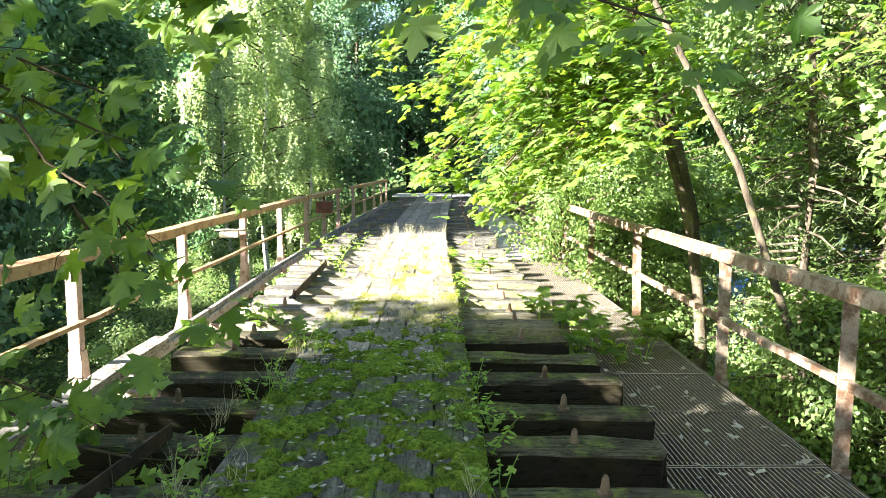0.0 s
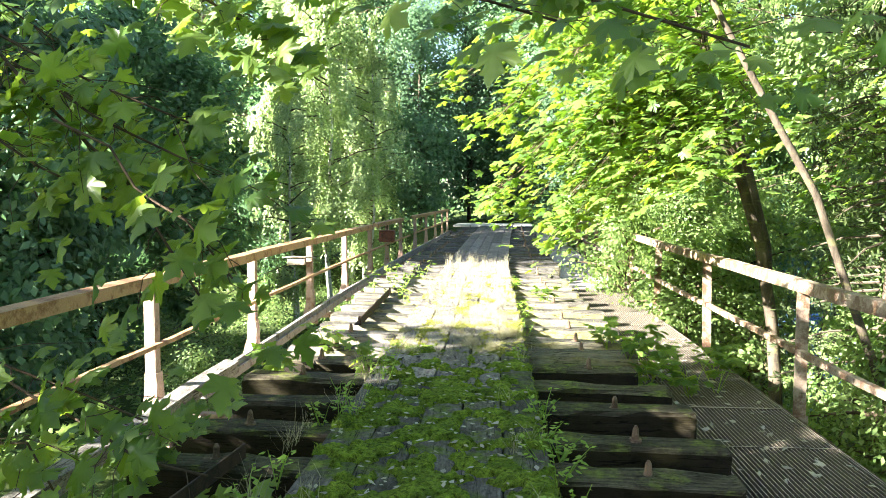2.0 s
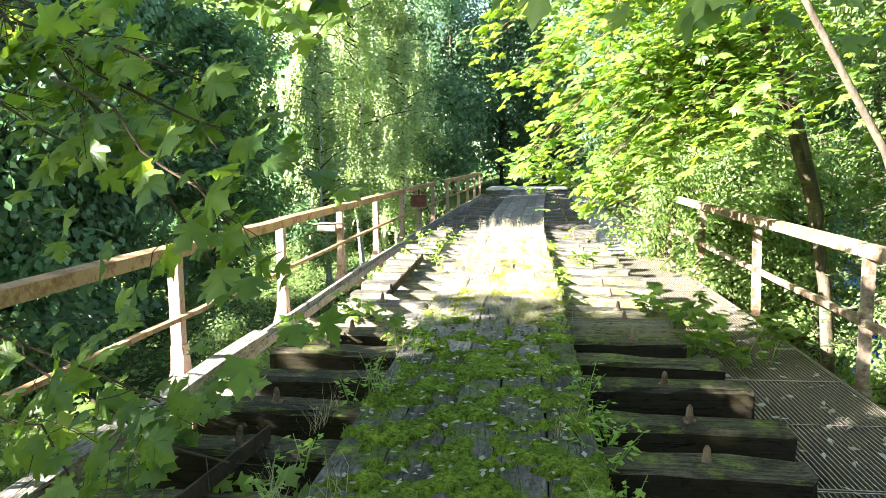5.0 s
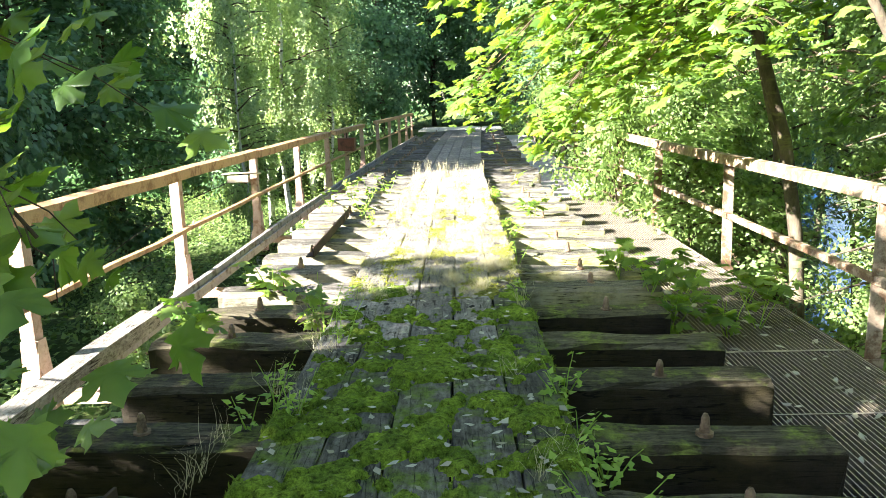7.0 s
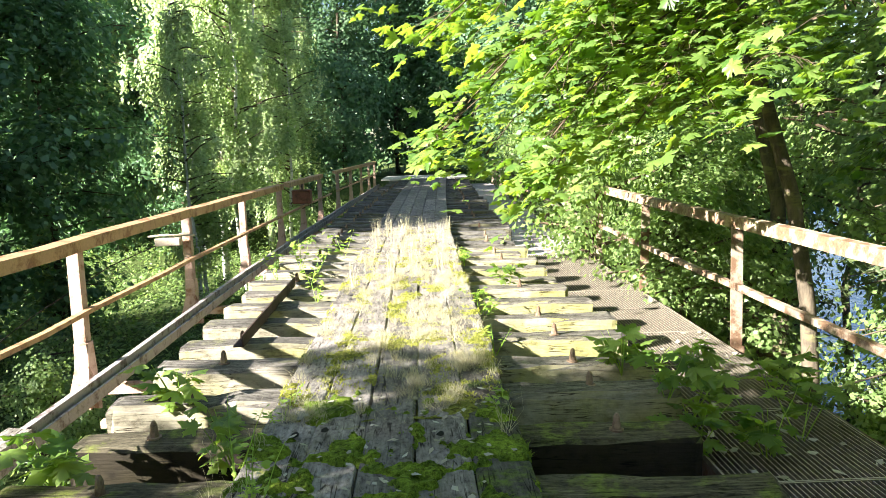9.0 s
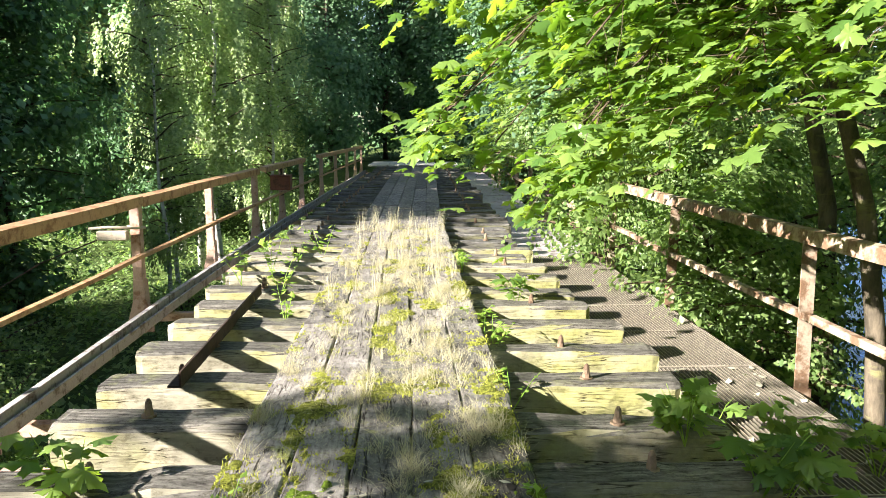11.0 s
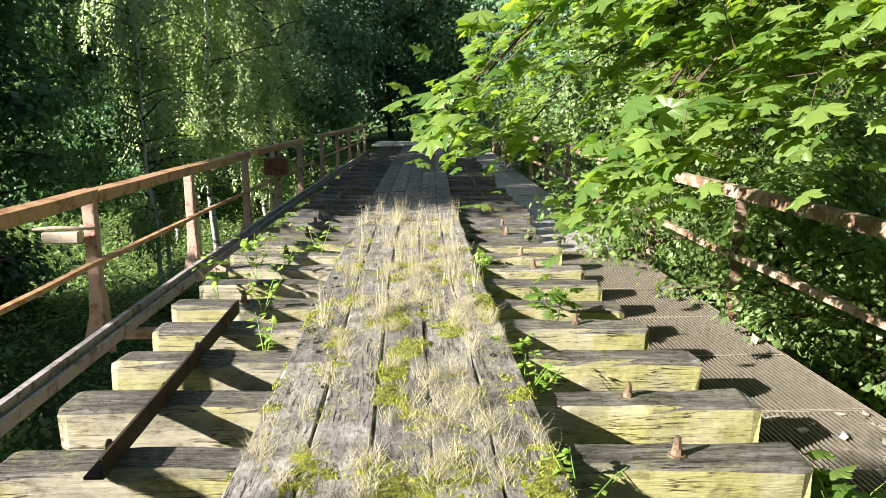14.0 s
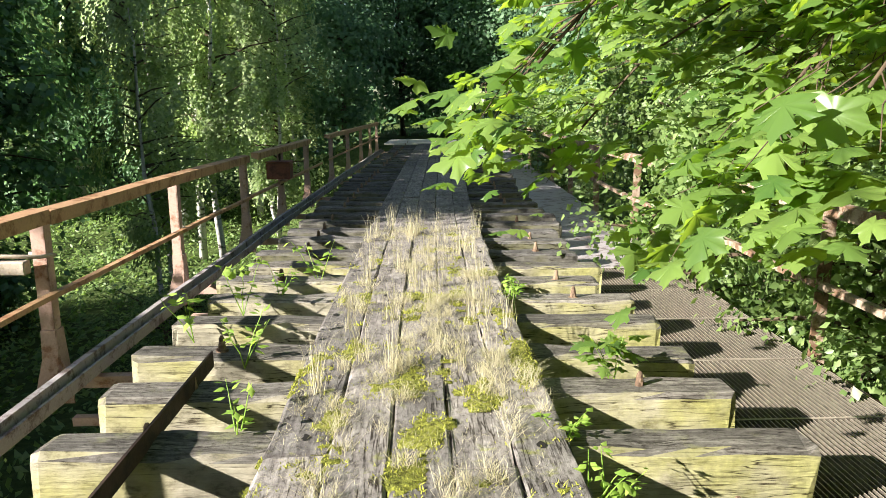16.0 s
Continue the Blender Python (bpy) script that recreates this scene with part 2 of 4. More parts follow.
def bark_material(name, a, b2, spots):
    m, nt, b = material(name, 0.9, 0, 0.2)
    v = coords(nt, (1, 1, 0.35))
    n1 = noise_tex(nt, v, 9, 8, 0.7)
    col = ramp(nt, n1, [(0.35, a), (0.6, b2)])
    v2 = coords(nt, (1, 1, 3.5))
    n2 = noise_tex(nt, v2, 3, 5)
    mask = ramp(nt, n2, [(0.56, (0, 0, 0)), (0.64, (1, 1, 1))])
    nt.links.new(mix(nt, mask, col, spots), b.inputs["Base Color"])
    bump(nt, b, n1, 0.8, 0.02)
    return m


BARK = bark_material("maple_bark", (0.055, 0.045, 0.033), (0.15, 0.12, 0.085), (0.17, 0.155, 0.075))
BIRCH_BARK = bark_material("birch_bark", (0.42, 0.40, 0.36), (0.66, 0.64, 0.60), (0.06, 0.05, 0.045))
DARK_BARK = bark_material("dark_bark", (0.05, 0.04, 0.03), (0.13, 0.10, 0.075), (0.09, 0.09, 0.05))
TWIG = bark_material("twig_bark", (0.05, 0.035, 0.025), (0.11, 0.08, 0.05), (0.08, 0.06, 0.04))


def ground_material():
    m, nt, b = material("undergrowth", 0.95, 0, 0.1)
    v = coords(nt, jitter=False)
    n1 = noise_tex(nt, v, 0.5, 6)
    n2 = noise_tex(nt, v, 9, 6, 0.7)
    c = ramp(nt, n1, [(0.35, (0.05, 0.075, 0.022)), (0.6, (0.11, 0.15, 0.045)), (0.75, (0.12, 0.10, 0.05))])
    t = ramp(nt, n2, [(0.3, (0.5, 0.5, 0.5)), (0.7, (1.2, 1.2, 1.2))])
    nt.links.new(mix(nt, 1.0, c, t, "MULTIPLY"), b.inputs["Base Color"])
    bump(nt, b, n2, 0.8, 0.08)
    return m


GROUND = ground_material()
WATER, wnt, wb = material("river_water", 0.08, 0, 0.3)
# blue of the reflected sky is put into the base colour
wb.inputs["Base Color"].default_value = (0.022, 0.085, 0.30, 1)
wb.inputs["IOR"].default_value = 1.33
bump(wnt, wb, noise_tex(wnt, coords(wnt, (1, 0.6, 1), False), 2.2, 4), 0.6, 0.08)


# ---- mesh helpers ----
def mesh_of(name, verts, faces, mat, smooth=False):
    me = bpy.data.meshes.new(name)
    me.from_pydata([tuple(v) for v in verts], [], faces)
    me.materials.append(mat)
    if smooth:
        me.shade_smooth()
    return me


def part(name, data, mat, parent=None, label="", at=(0, 0, 0)):
    """Links a bmesh or a mesh as one object, under a thing or a part."""
    if isinstance(data, bmesh.types.BMesh):
        me = bpy.data.meshes.new(name)
        data.to_mesh(me)
        data.free()
        me.materials.append(mat)
    else:
        me = data
    ob = new(name, me)
    ob.location = at
    if parent:
        ob.parent = parent
    return tagged(ob, label)


def thing(name, label, category, at=(0, 0, 0), turn=0.0, group="", kind=""):
    ob = new(name)
    ob.empty_display_size = 0.2
    ob.location = at
    ob.rotation_euler = (0, 0, radians(turn))
    return tagged(ob, label, category, group, kind)


def box(bm, x0, x1, y0, y1, z0, z1, bevel=0.0):
    r = bmesh.ops.create_cube(bm, size=1)
    for v in r["verts"]:
        v.co = Vector((x0 + (v.co.x + 0.5) * (x1 - x0), y0 + (v.co.y + 0.5) * (y1 - y0), z0 + (v.co.z + 0.5) * (z1 - z0)))
    if bevel:
        edges = list({e for v in r["verts"] for e in v.link_edges})
        bmesh.ops.bevel(bm, geom=edges, offset=bevel, segments=1, affect="EDGES")
    return bm


def tube(pts, radii, seg=7):
    """Vertices and faces of a round tapered limb through pts."""
    pts = [Vector(p) for p in pts]
    vs, fs = [], []
    for i, p in enumerate(pts):
        d = (pts[min(i + 1, len(pts) - 1)] - pts[max(i - 1, 0)]).normalized()
        q = d.to_track_quat("Z", "Y")
        for k in range(seg):
            a = 2 * math.pi * k / seg
            vs.append(p + q @ Vector((math.cos(a) * radii[i], math.sin(a) * radii[i], 0)))
    for i in range(len(pts) - 1):
        for k in range(seg):
            a, b = i * seg + k, i * seg + (k + 1) % seg
            fs.append((a, b, b + seg, a + seg))
    fs.append(tuple(range(seg - 1, -1, -1)))
    fs.append(tuple(range((len(pts) - 1) * seg, len(pts) * seg)))
    return vs, fs


def join(pieces):
    vs, fs = [], []
    for v, f in pieces:
        o = len(vs)
        vs += list(v)
        fs += [tuple(i + o for i in q) for q in f]
    return vs, fs


def curve_path(a, b, sag=0.0, wobble=0.05, n=7, seed=0):
    """A bowed path from a to b."""
    r = np.random.default_rng(seed)
    a, b = Vector(a), Vector(b)
    out = []
    for i in range(n):
        t = i / (n - 1)
        p = a.lerp(b, t)
        p.z += sag * 4 * t * (1 - t)
        if 0 < i < n - 1:
            p += Vector(r.normal(0, wobble, 3))
        out.append(p)
    return out


HALF = [(0.0, 0.0), (0.14, 0.02), (0.30, -0.06), (0.47, 0.0), (0.33, 0.13), (0.46, 0.24), (0.52, 0.36), (0.70, 0.44), (0.50, 0.47), (0.46, 0.58), (0.36, 0.50), (0.20, 0.46), (0.26, 0.62), (0.33, 0.70), (0.19, 0.74), (0.13, 0.88), (0.0, 1.08)]
OUTLINE = HALF + [(-x, y) for x, y in HALF[-2:0:-1]]


def maple_template():
    pts = [(0.0, 0.30, 0.05)] + [(x, y, -0.30 * abs(x) - 0.16 * max(0, y - 0.45) + (0.06 if i % 2 else 0)) for i, (x, y) in enumerate(OUTLINE)]
    n = len(OUTLINE)
    return np.array(pts), [(0, 1 + i, 1 + (i + 1) % n) for i in range(n)]


OVAL = (np.array([(0, 0, 0), (0.30, 0.35, -0.08), (0.0, 0.5, 0.03), (-0.30, 0.35, -0.08), (0, 1.0, -0.12)]), [(0, 1, 2), (0, 2, 3), (1, 4, 2), (2, 4, 3)])
CHIP = (np.array([(0, 0, 0), (0.36, 0.45, -0.07), (0, 1.0, 0), (-0.36, 0.45, -0.07)]), [(0, 1, 2), (0, 2, 3)])
BLADE = (np.array([(-0.5, 0, 0), (0.5, 0, 0), (0.0, 0, 1.0)]), [(0, 1, 2)])


def frames_of(normals, axes):
    """Rotation matrices with z along normals and y near axes."""
    z = normals / np.linalg.norm(normals, axis=1, keepdims=True)
    y = axes - (axes * z).sum(1, keepdims=True) * z
    y /= np.linalg.norm(y, axis=1, keepdims=True) + 1e-9
    x = np.cross(y, z)
    return np.stack([x, y, z], axis=2)


def leaves_mesh(name, template, places, normals, axes, sizes, mat):
    tv, tf = template
    rot = frames_of(normals, axes)
    v = np.einsum("nij,kj->nki", rot, tv) * sizes[:, None, None] + places[:, None, :]
    n, k = len(places), len(tv)
    tri = np.array(tf)
    faces = (tri[None] + (np.arange(n) * k)[:, None, None]).reshape(-1, 3)
    me = bpy.data.meshes.new(name)
    me.vertices.add(n * k)
    me.vertices.foreach_set("co", v.reshape(-1).astype(np.float32))
    me.loops.add(faces.size)
    me.loops.foreach_set("vertex_index", faces.reshape(-1).astype(np.int32))
    me.polygons.add(len(faces))
    me.polygons.foreach_set("loop_start", np.arange(0, faces.size, 3, dtype=np.int32))
    me.update(calc_edges=True)
    me.shade_smooth()
    me.materials.append(mat)
    return me


# ---- the line of the bridge ----
KY = [-12, 0, 5, 9.5, 12, 15.5, 18, 22, 26, 30, 36, 60]
KX = [-0.5, -0.22, -0.10, 0.0, 0.03, 0.13, 0.21, 0.38, 0.55, 0.75, 1.05, 2.3]
FAR_END = 36.5
NEAR_END = -2.5


def bend(y):
    """How far the bridge's line has moved sideways at y."""
    return float(np.interp(y, KY, KX))


def widen(y):
    """How much wider the planks lie towards the far end."""
    return 1 + 0.18 * max(0.0, min(1.0, (y - 17) / 16))


def yaw_at(y):
    return -math.degrees(math.atan2(bend(y + 0.5) - bend(y - 0.5), 1.0))


# ---- ground, river ----
def ground_height(x, y):
    valley = -3.1 + 0.25 * math.sin(x * 0.31 + 1) * math.cos(y * 0.23)
    right = max(0.0, min(1.0, (x - 5.0) / 4.0))
    h = valley - 1.3 * right
    if x > 30:
        h += min(3.0, (x - 30) * 0.25)
    mid = abs(x - bend(y) - 0.45)
    for gap in (y - NEAR_END + 0.2, FAR_END - 0.2 - y):
        if gap < 0:
            bank = -0.35 - max(0.0, mid - 4.0) * 0.45
            rise = min(1.0, -gap / 1.2)
            h = max(h, h + (bank - h) * rise)
        elif gap < 4:
            h = max(h, -0.9 - gap * 0.9 - max(0.0, mid - 3.5) * 0.5)
    h += max(0.0, -x - 20) * 0.10
    return h + 0.08 * noise.noise(Vector((x * 0.7, y * 0.7, 0)))


xs = sorted({round(v, 2) for v in list(np.arange(-24, 36.1, 0.8)) + [-900, -400, -150, -80, -50, -38, -30, 42, 55, 80, 150, 400, 900]})
ys = sorted({round(v, 2) for v in list(np.arange(-14, 62.1, 0.8)) + [-900, -400, -150, -80, -50, -30, -20, 75, 100, 150, 400, 900]})
gv = [(x, y, max(-4.4, min(6.0, ground_height(x, y)))) for y in ys for x in xs]
nx = len(xs)
gf = [(j * nx + i, j * nx + i + 1, (j + 1) * nx + i + 1, (j + 1) * nx + i) for j in range(len(ys) - 1) for i in range(nx - 1)]
tagged(new("ground", mesh_of("ground", gv, gf, GROUND, True)), "green overgrown valley floor below the bridge", "ground", kind="structure")
tagged(new("water", mesh_of("water", [(6.2, -60, -3.75), (31, -60, -3.75), (31, 120, -3.75), (6.2, 120, -3.75)], [(0, 1, 2, 3)], WATER)), "calm river, the blue of the sky put into its colour", "river", kind="structure")


# ---- bridge: sleepers ----
def slab(x0, x1, y0, y1, z0, z1, cuts, rough, seed):
    """A hewn timber with chamfered, uneven edges: rings of eight corners along x."""
    r = np.random.default_rng(seed)
    c = 0.018 + 0.012 * r.random()
    prof = [(y0 + c, z0), (y1 - c, z0), (y1, z0 + c), (y1, z1 - c), (y1 - c, z1), (y0 + c, z1), (y0, z1 - c), (y0, z0 + c)]
    vs, fs = [], []
    for i in range(cuts + 1):
        t = i / cuts
        x = x0 + (x1 - x0) * (0.012 if i == 1 else 0.988 if i == cuts - 1 else t)
        end = i in (0, cuts)
        for k, (y, z) in enumerate(prof):
            ym, zm = (y0 + y1) / 2, (z0 + z1) / 2
            s = 0.93 if end else 0.985 if i in (1, cuts - 1) else 1.0
            vs.append((x + r.normal(0, rough * 0.6), ym + (y - ym) * s + r.normal(0, rough), zm + (z - zm) * s + r.normal(0, rough)))
    for i in range(cuts):
        for k in range(8):
            a, b = i * 8 + k, i * 8 + (k + 1) % 8
            fs.append((a, b, b + 8, a + 8))
    fs.append(tuple(range(7, -1, -1)))
    fs.append(tuple(range(cuts * 8, cuts * 8 + 8)))
    fs = [tuple(reversed(f)) for f in fs]
    return vs, fs


SLEEPER_Y = [round(9.98 + 0.617 * k, 3) for k in range(-20, 44) if 9.98 + 0.617 * k < FAR_END]
bolt_v, bolt_f = join([tube([(0, 0, -0.01), (0, 0, 0.008)], [0.038, 0.038], 8), tube([(0, 0, 0.008), (0, 0, 0.035)], [0.024, 0.022], 6), tube([(0, 0, 0.035), (0, 0, 0.07), (0, 0, 0.088)], [0.020, 0.017, 0.008], 8)])
BOLT = mesh_of("bolt", bolt_v, bolt_f, BOLT_RUST)
for k, y in enumerate(SLEEPER_Y):
    r = np.random.default_rng(100 + k)
    xl, xr = -1.585 + r.normal(0, 0.045), 1.64 + r.normal(0, 0.06)
    # sleepers lying in tree shade get the darkened mossy wood
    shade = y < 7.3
    th = thing("railway_sleeper", "heavy mossy timber bridge sleeper, grey and green, darkened for shade" if shade else "heavy weathered timber bridge sleeper with yellow lichen" if y < 14.0 else "heavy dark grey weathered timber bridge sleeper", "sleeper",
               (0.44 + bend(y), y + 0.12, -0.20), yaw_at(y) + r.normal(0, 0.5), group="sleepers of the bridge")
    th.rotation_euler.y = radians(0.9 + r.normal(0, 0.25))
    vs, fs = slab(xl, xr, -0.125, 0.125, -0.14, 0.135 + r.normal(0, 0.006), 18, 0.0065, 300 + k)
    part("timber", mesh_of("timber", vs, fs, SLEEPER_MOSS_SHADE if shade else SLEEPER if y < 14.0 else SLEEPER_GREY), None, th)
    for bx in (-1.17, 1.14):
        if r.random() < 0.8:
            part("bolt", BOLT, None, th, at=(bx + r.normal(0, 0.015), r.normal(0, 0.02), 0.132))

# ---- bridge: plank walkway ----
walkway = thing("plank_walkway", "worn grey timber planks laid lengthwise, mossy and grassy in the joints", "walkway", (0, 0, 0), kind="structure")
EDGES = [-0.19, 0.07, 0.32, 0.565, 0.815, 1.06]
plank_rows = []
for i in range(5):
    y = NEAR_END + [0.0, 1.1, 0.4, 1.7, 0.8][i] - 1.5
    r = np.random.default_rng(50 + i)
    while y < FAR_END + 0.3:
        length = 2.2 + 1.6 * r.random()
        plank_rows.append((i, y, min(y + length, FAR_END + 0.5)))
        y += length + 0.012
for n, (i, ya, yb) in enumerate(plank_rows):
    r = np.random.default_rng(700 + n)
    ym = (ya + yb) / 2
    cuts = max(4, int((yb - ya) / 0.22))
    x0, x1 = EDGES[i] + 0.004, EDGES[i + 1] - 0.004
    zt = r.normal(0, 0.005)
    vs, fs = [], []
    for j in range(cuts + 1):
        y = ya + 0.008 + (yb - ya - 0.016) * j / cuts
        b = bend(y)
        e = [r.normal(0, 0.0035) for _ in range(6)]
        for x, z in ((x0, -0.055), (x1, -0.055), (x1, -0.006), (x1 - 0.010, zt), (x0 + 0.010, zt), (x0, -0.006)):
            q = e.pop()
            vs.append((0.435 + (x - 0.435) * widen(y) + b + q, y, z + q * 0.5))
    for j in range(cuts):
        for k in range(6):
            a, c = j * 6 + k, j * 6 + (k + 1) % 6
            fs.append((a, a + 6, c + 6, c))
    fs += [tuple(range(6)), tuple(range(cuts * 6 + 5, cuts * 6 - 1, -1))]
    part("plank", mesh_of("plank", vs, fs, PLANK_MOSS_SHADE if ym < 6.6 else PLANK), None, walkway)
    for hy in np.arange(ya + 0.15, yb - 0.1, 0.62):
        if ym > 5 and hy < 20 and r.random() < 0.3:
            part("bolt_hole", mesh_of("bolt_hole", [(0.018 * math.cos(u) * r.uniform(0.7, 1.3), 0.036 * math.sin(u) * r.uniform(0.7, 1.3), 0) for u in np.arange(0, 6.28, 0.7)], [tuple(range(9))], HOLE), None, walkway, at=((x0 + x1) / 2 + bend(hy) + r.normal(0, 0.05), hy, zt + 0.004))


# pale slabs drawn for the sunlit patch at the deck's far end
slab_mat = paint_material("pale_concrete", (0.56, 0.53, 0.48), (0.40, 0.37, 0.32), 0.42, 0.9)
sunlit_patch = thing("threshold_slab", "pale slabs added for the sunlit patch at the far bridge end", "slab", (bend(35.5), 35.5, 0.0), yaw_at(35.5), kind="structure")
for xa, xb in ((-1.55, 1.13), (1.2, 2.05)):
    part("slab", box(bmesh.new(), xa, xb, -1.0, 2.2, -0.05, 0.018, 0.006), slab_mat, sunlit_patch)


# ---- bridge: girders and brackets under the deck ----
def line_bar(name, profile, ya, yb, mat, parent, label="", step=0.8, wobble=0.0):
    """A bar of the given (x, z) outline that follows the bridge's line."""
    n = max(2, int((yb - ya) / step))
    k = len(profile)
    r = np.random.default_rng(abs(int(ya * 10)) + 5)
    vs, fs = [], []
    for j in range(n + 1):
        y = ya + (yb - ya) * j / n
        wz = r.normal(0, wobble)
        vs += [(x + bend(y), y, z + wz) for x, z in profile]
    for j in range(n):
        for i in range(k):
            a, b = j * k + i, j * k + (i + 1) % k
            fs.append((a, b, b + k, a + k))
    fs += [tuple(range(k - 1, -1, -1)), tuple(range(n * k, n * k + k))]
    return part(name, mesh_of(name, vs, fs, mat), None, parent, label)


def i_profile(x, z0, z1, w, t=0.02):
    return [(x - w, z0), (x + w, z0), (x + w, z0 + t), (x + t / 2, z0 + t), (x + t / 2, z1 - t), (x + w, z1 - t), (x + w, z1), (x - w, z1), (x - w, z1 - t), (x - t / 2, z1 - t), (x - t / 2, z0 + t), (x - w, z0 + t)]


steelwork = thing("bridge_girders", "dark rusty steel girders below the sleepers", "girder", (0, 0, 0), kind="structure")
for gx in (-0.62, 1.5):
    line_bar("girder", i_profile(gx, -1.35, -0.345, 0.14), NEAR_END - 0.5, FAR_END + 0.5, GIRDER, steelwork)
line_bar("girder", i_profile(2.22, -0.62, -0.44, 0.05), NEAR_END - 0.3, FAR_END + 0.3, GIRDER, steelwork)
line_bar("girder", i_profile(3.2, -0.62, -0.44, 0.05), NEAR_END - 0.3, FAR_END + 0.3, GIRDER, steelwork)

LEFT_POSTS = [1.3, 4.0, 6.70, 9.25, 12.05, 14.62, 17.35, 19.7, 22.1, 25.4, 28.5, 31.7, 34.6, 37.1]
RIGHT_POSTS = [0.0, 2.5, 4.95, 6.82, 9.50, 12.03, 14.35, 16.9, 19.4, 21.9, 24.4, 26.9, 29.4, 31.9, 34.4, 36.3]
for y in LEFT_POSTS:
    bm = box(bmesh.new(), -1.98, -0.6, -0.04, 0.04, -0.52, -0.44)
    box(bm, -1.98, -1.60, -0.035, 0.035, -0.80, -0.74)
    part("crossbeam", bm, POST_PAINT, steelwork, at=(bend(y), y, 0))
for y in RIGHT_POSTS:
    part("crossbeam", box(bmesh.new(), 1.5, 3.3, -0.05, 0.05, -0.56, -0.47), GIRDER, steelwork, at=(bend(y), y, 0))

# ---- left railing ----
left_rail = thing("railing", "faded red painted steel railing with rusty top rail", "railing", (0, 0, 0))


def left_post(y, lean):
    bm = bmesh.new()
    box(bm, -0.006, 0.006, -0.045, 0.045, -0.62, 0.66)
    box(bm, -0.085, 0.006, -0.045, -0.035, -0.62, 0.66)
    gusset = [(-0.085, -0.10), (0.01, -0.10), (0.02, -0.28), (0.09, -0.46), (0.09, -0.62), (-0.15, -0.62), (-0.15, -0.50), (-0.095, -0.30)]
    front = [bm.verts.new((x, -0.058, z)) for x, z in gusset]
    back = [bm.verts.new((x, -0.0455, z)) for x, z in gusset]
    bm.faces.new(front)
    bm.faces.new(list(reversed(back)))
    for i in range(8):
        bm.faces.new((back[i], back[(i + 1) % 8], front[(i + 1) % 8], front[i]))
    flare = [(0.008, -0.045, -0.10), (0.008, 0.045, -0.10), (0.008, 0.10, -0.50), (0.008, 0.10, -0.62), (0.008, -0.10, -0.62), (0.008, -0.10, -0.50)]
    lo = [bm.verts.new(p) for p in flare]
    hi = [bm.verts.new((p[0] + 0.012, p[1], p[2])) for p in flare]
    bm.faces.new(lo)
    bm.faces.new(list(reversed(hi)))
    for i in range(6):
        bm.faces.new((lo[i], hi[i], hi[(i + 1) % 6], lo[(i + 1) % 6]))
    ob = part("post", bm, POST_PAINT, left_rail, at=(-2.03 + bend(y), y, 0))
    ob.rotation_euler = (radians(lean), 0, radians(yaw_at(y)))


for i, y in enumerate(LEFT_POSTS):
    left_post(y, [0, 0.3, 0, -0.4, 0.2, 0, 0.3, -1.5, 0.4, 0, 0, 0.5, -0.5, 2][i])
TOP = [(-2.09, 0.655), (-1.985, 0.62), (-1.98, 0.715), (-2.09, 0.725)]
for ya, yb in ((-1.2, 12.02), (12.04, 17.4), (17.9, 22.2), (24.6, 37.2)):
    line_bar("top_rail", TOP, ya, yb, RAIL_RUST, left_rail, "rusty orange steel top rail", wobble=0.003)
MID = [(-2.015, 0.13), (-1.965, 0.13), (-1.965, 0.165), (-2.015, 0.165)]
for ya, yb in ((-1.2, 17.4), (17.42, 23.5), (24.6, 37.2)):
    line_bar("mid_rail", MID, ya, yb, RAIL_RUST, left_rail, "thin rusty middle rail", wobble=0.004)

kerb = thing("steel_kerb", "grey lilac weathered kerb channel along the sleeper ends", "kerb", (0, 0, 0), kind="structure")
CH = [(-1.845, -0.40), (-1.735, -0.40), (-1.735, -0.315), (-1.755, -0.315), (-1.755, -0.375), (-1.80, -0.375), (-1.80, -0.275), (-1.845, -0.275)]
line_bar("channel", CH, 7.0, FAR_END, CURB_STEEL, kerb, wobble=0.004)
kerb_beam = thing("timber_kerb", "sun-bleached timber kerb beam broken off at its end", "kerb", (0, 0, 0), kind="structure")
line_bar("beam", [(-1.865, -0.355), (-1.725, -0.365), (-1.72, -0.25), (-1.855, -0.235)], -1.0, 7.78, BEAM_WOOD, kerb_beam, wobble=0.007)

part("bracket", box(bmesh.new(), -1.88, -1.22, 5.96, 6.08, -0.42, -0.365, 0.008), BEAM_WOOD, kerb_beam)
part("bracket", box(bmesh.new(), -1.88, -1.22, 3.30, 3.42, -0.42, -0.365, 0.008), BEAM_WOOD, kerb_beam)

# ---- right railing ----
right_rail = thing("railing", "pale flaking steel railing overgrown by maple and bushes", "railing", (0, 0, 0))
for i, y in enumerate(RIGHT_POSTS):
    bm = box(bmesh.new(), -0.05, 0.05, -0.006, 0.006, -0.60, 0.62)
    box(bm, 0.038, 0.05, 0.006, 0.075, -0.60, 0.62)
    box(bm, -0.065, 0.065, -0.018, -0.006, -0.60, -0.42)
    ob = part("post", bm, RAIL_PALE, right_rail, at=(3.26 + bend(y), y, 0))
    ob.rotation_euler = (0, radians([0, 1, 0.5, 0, -1, 1.2, 0, 2][i % 8]), 0)
for ya, yb in ((-2, 6.9), (6.92, 14.3), (14.4, 36.4)):
    line_bar("top_rail", [(3.21, 0.60), (3.31, 0.60), (3.315, 0.66), (3.29, 0.70), (3.22, 0.695)], ya, yb, RAIL_PALE, right_rail, "pale flaking top rail", wobble=0.004)
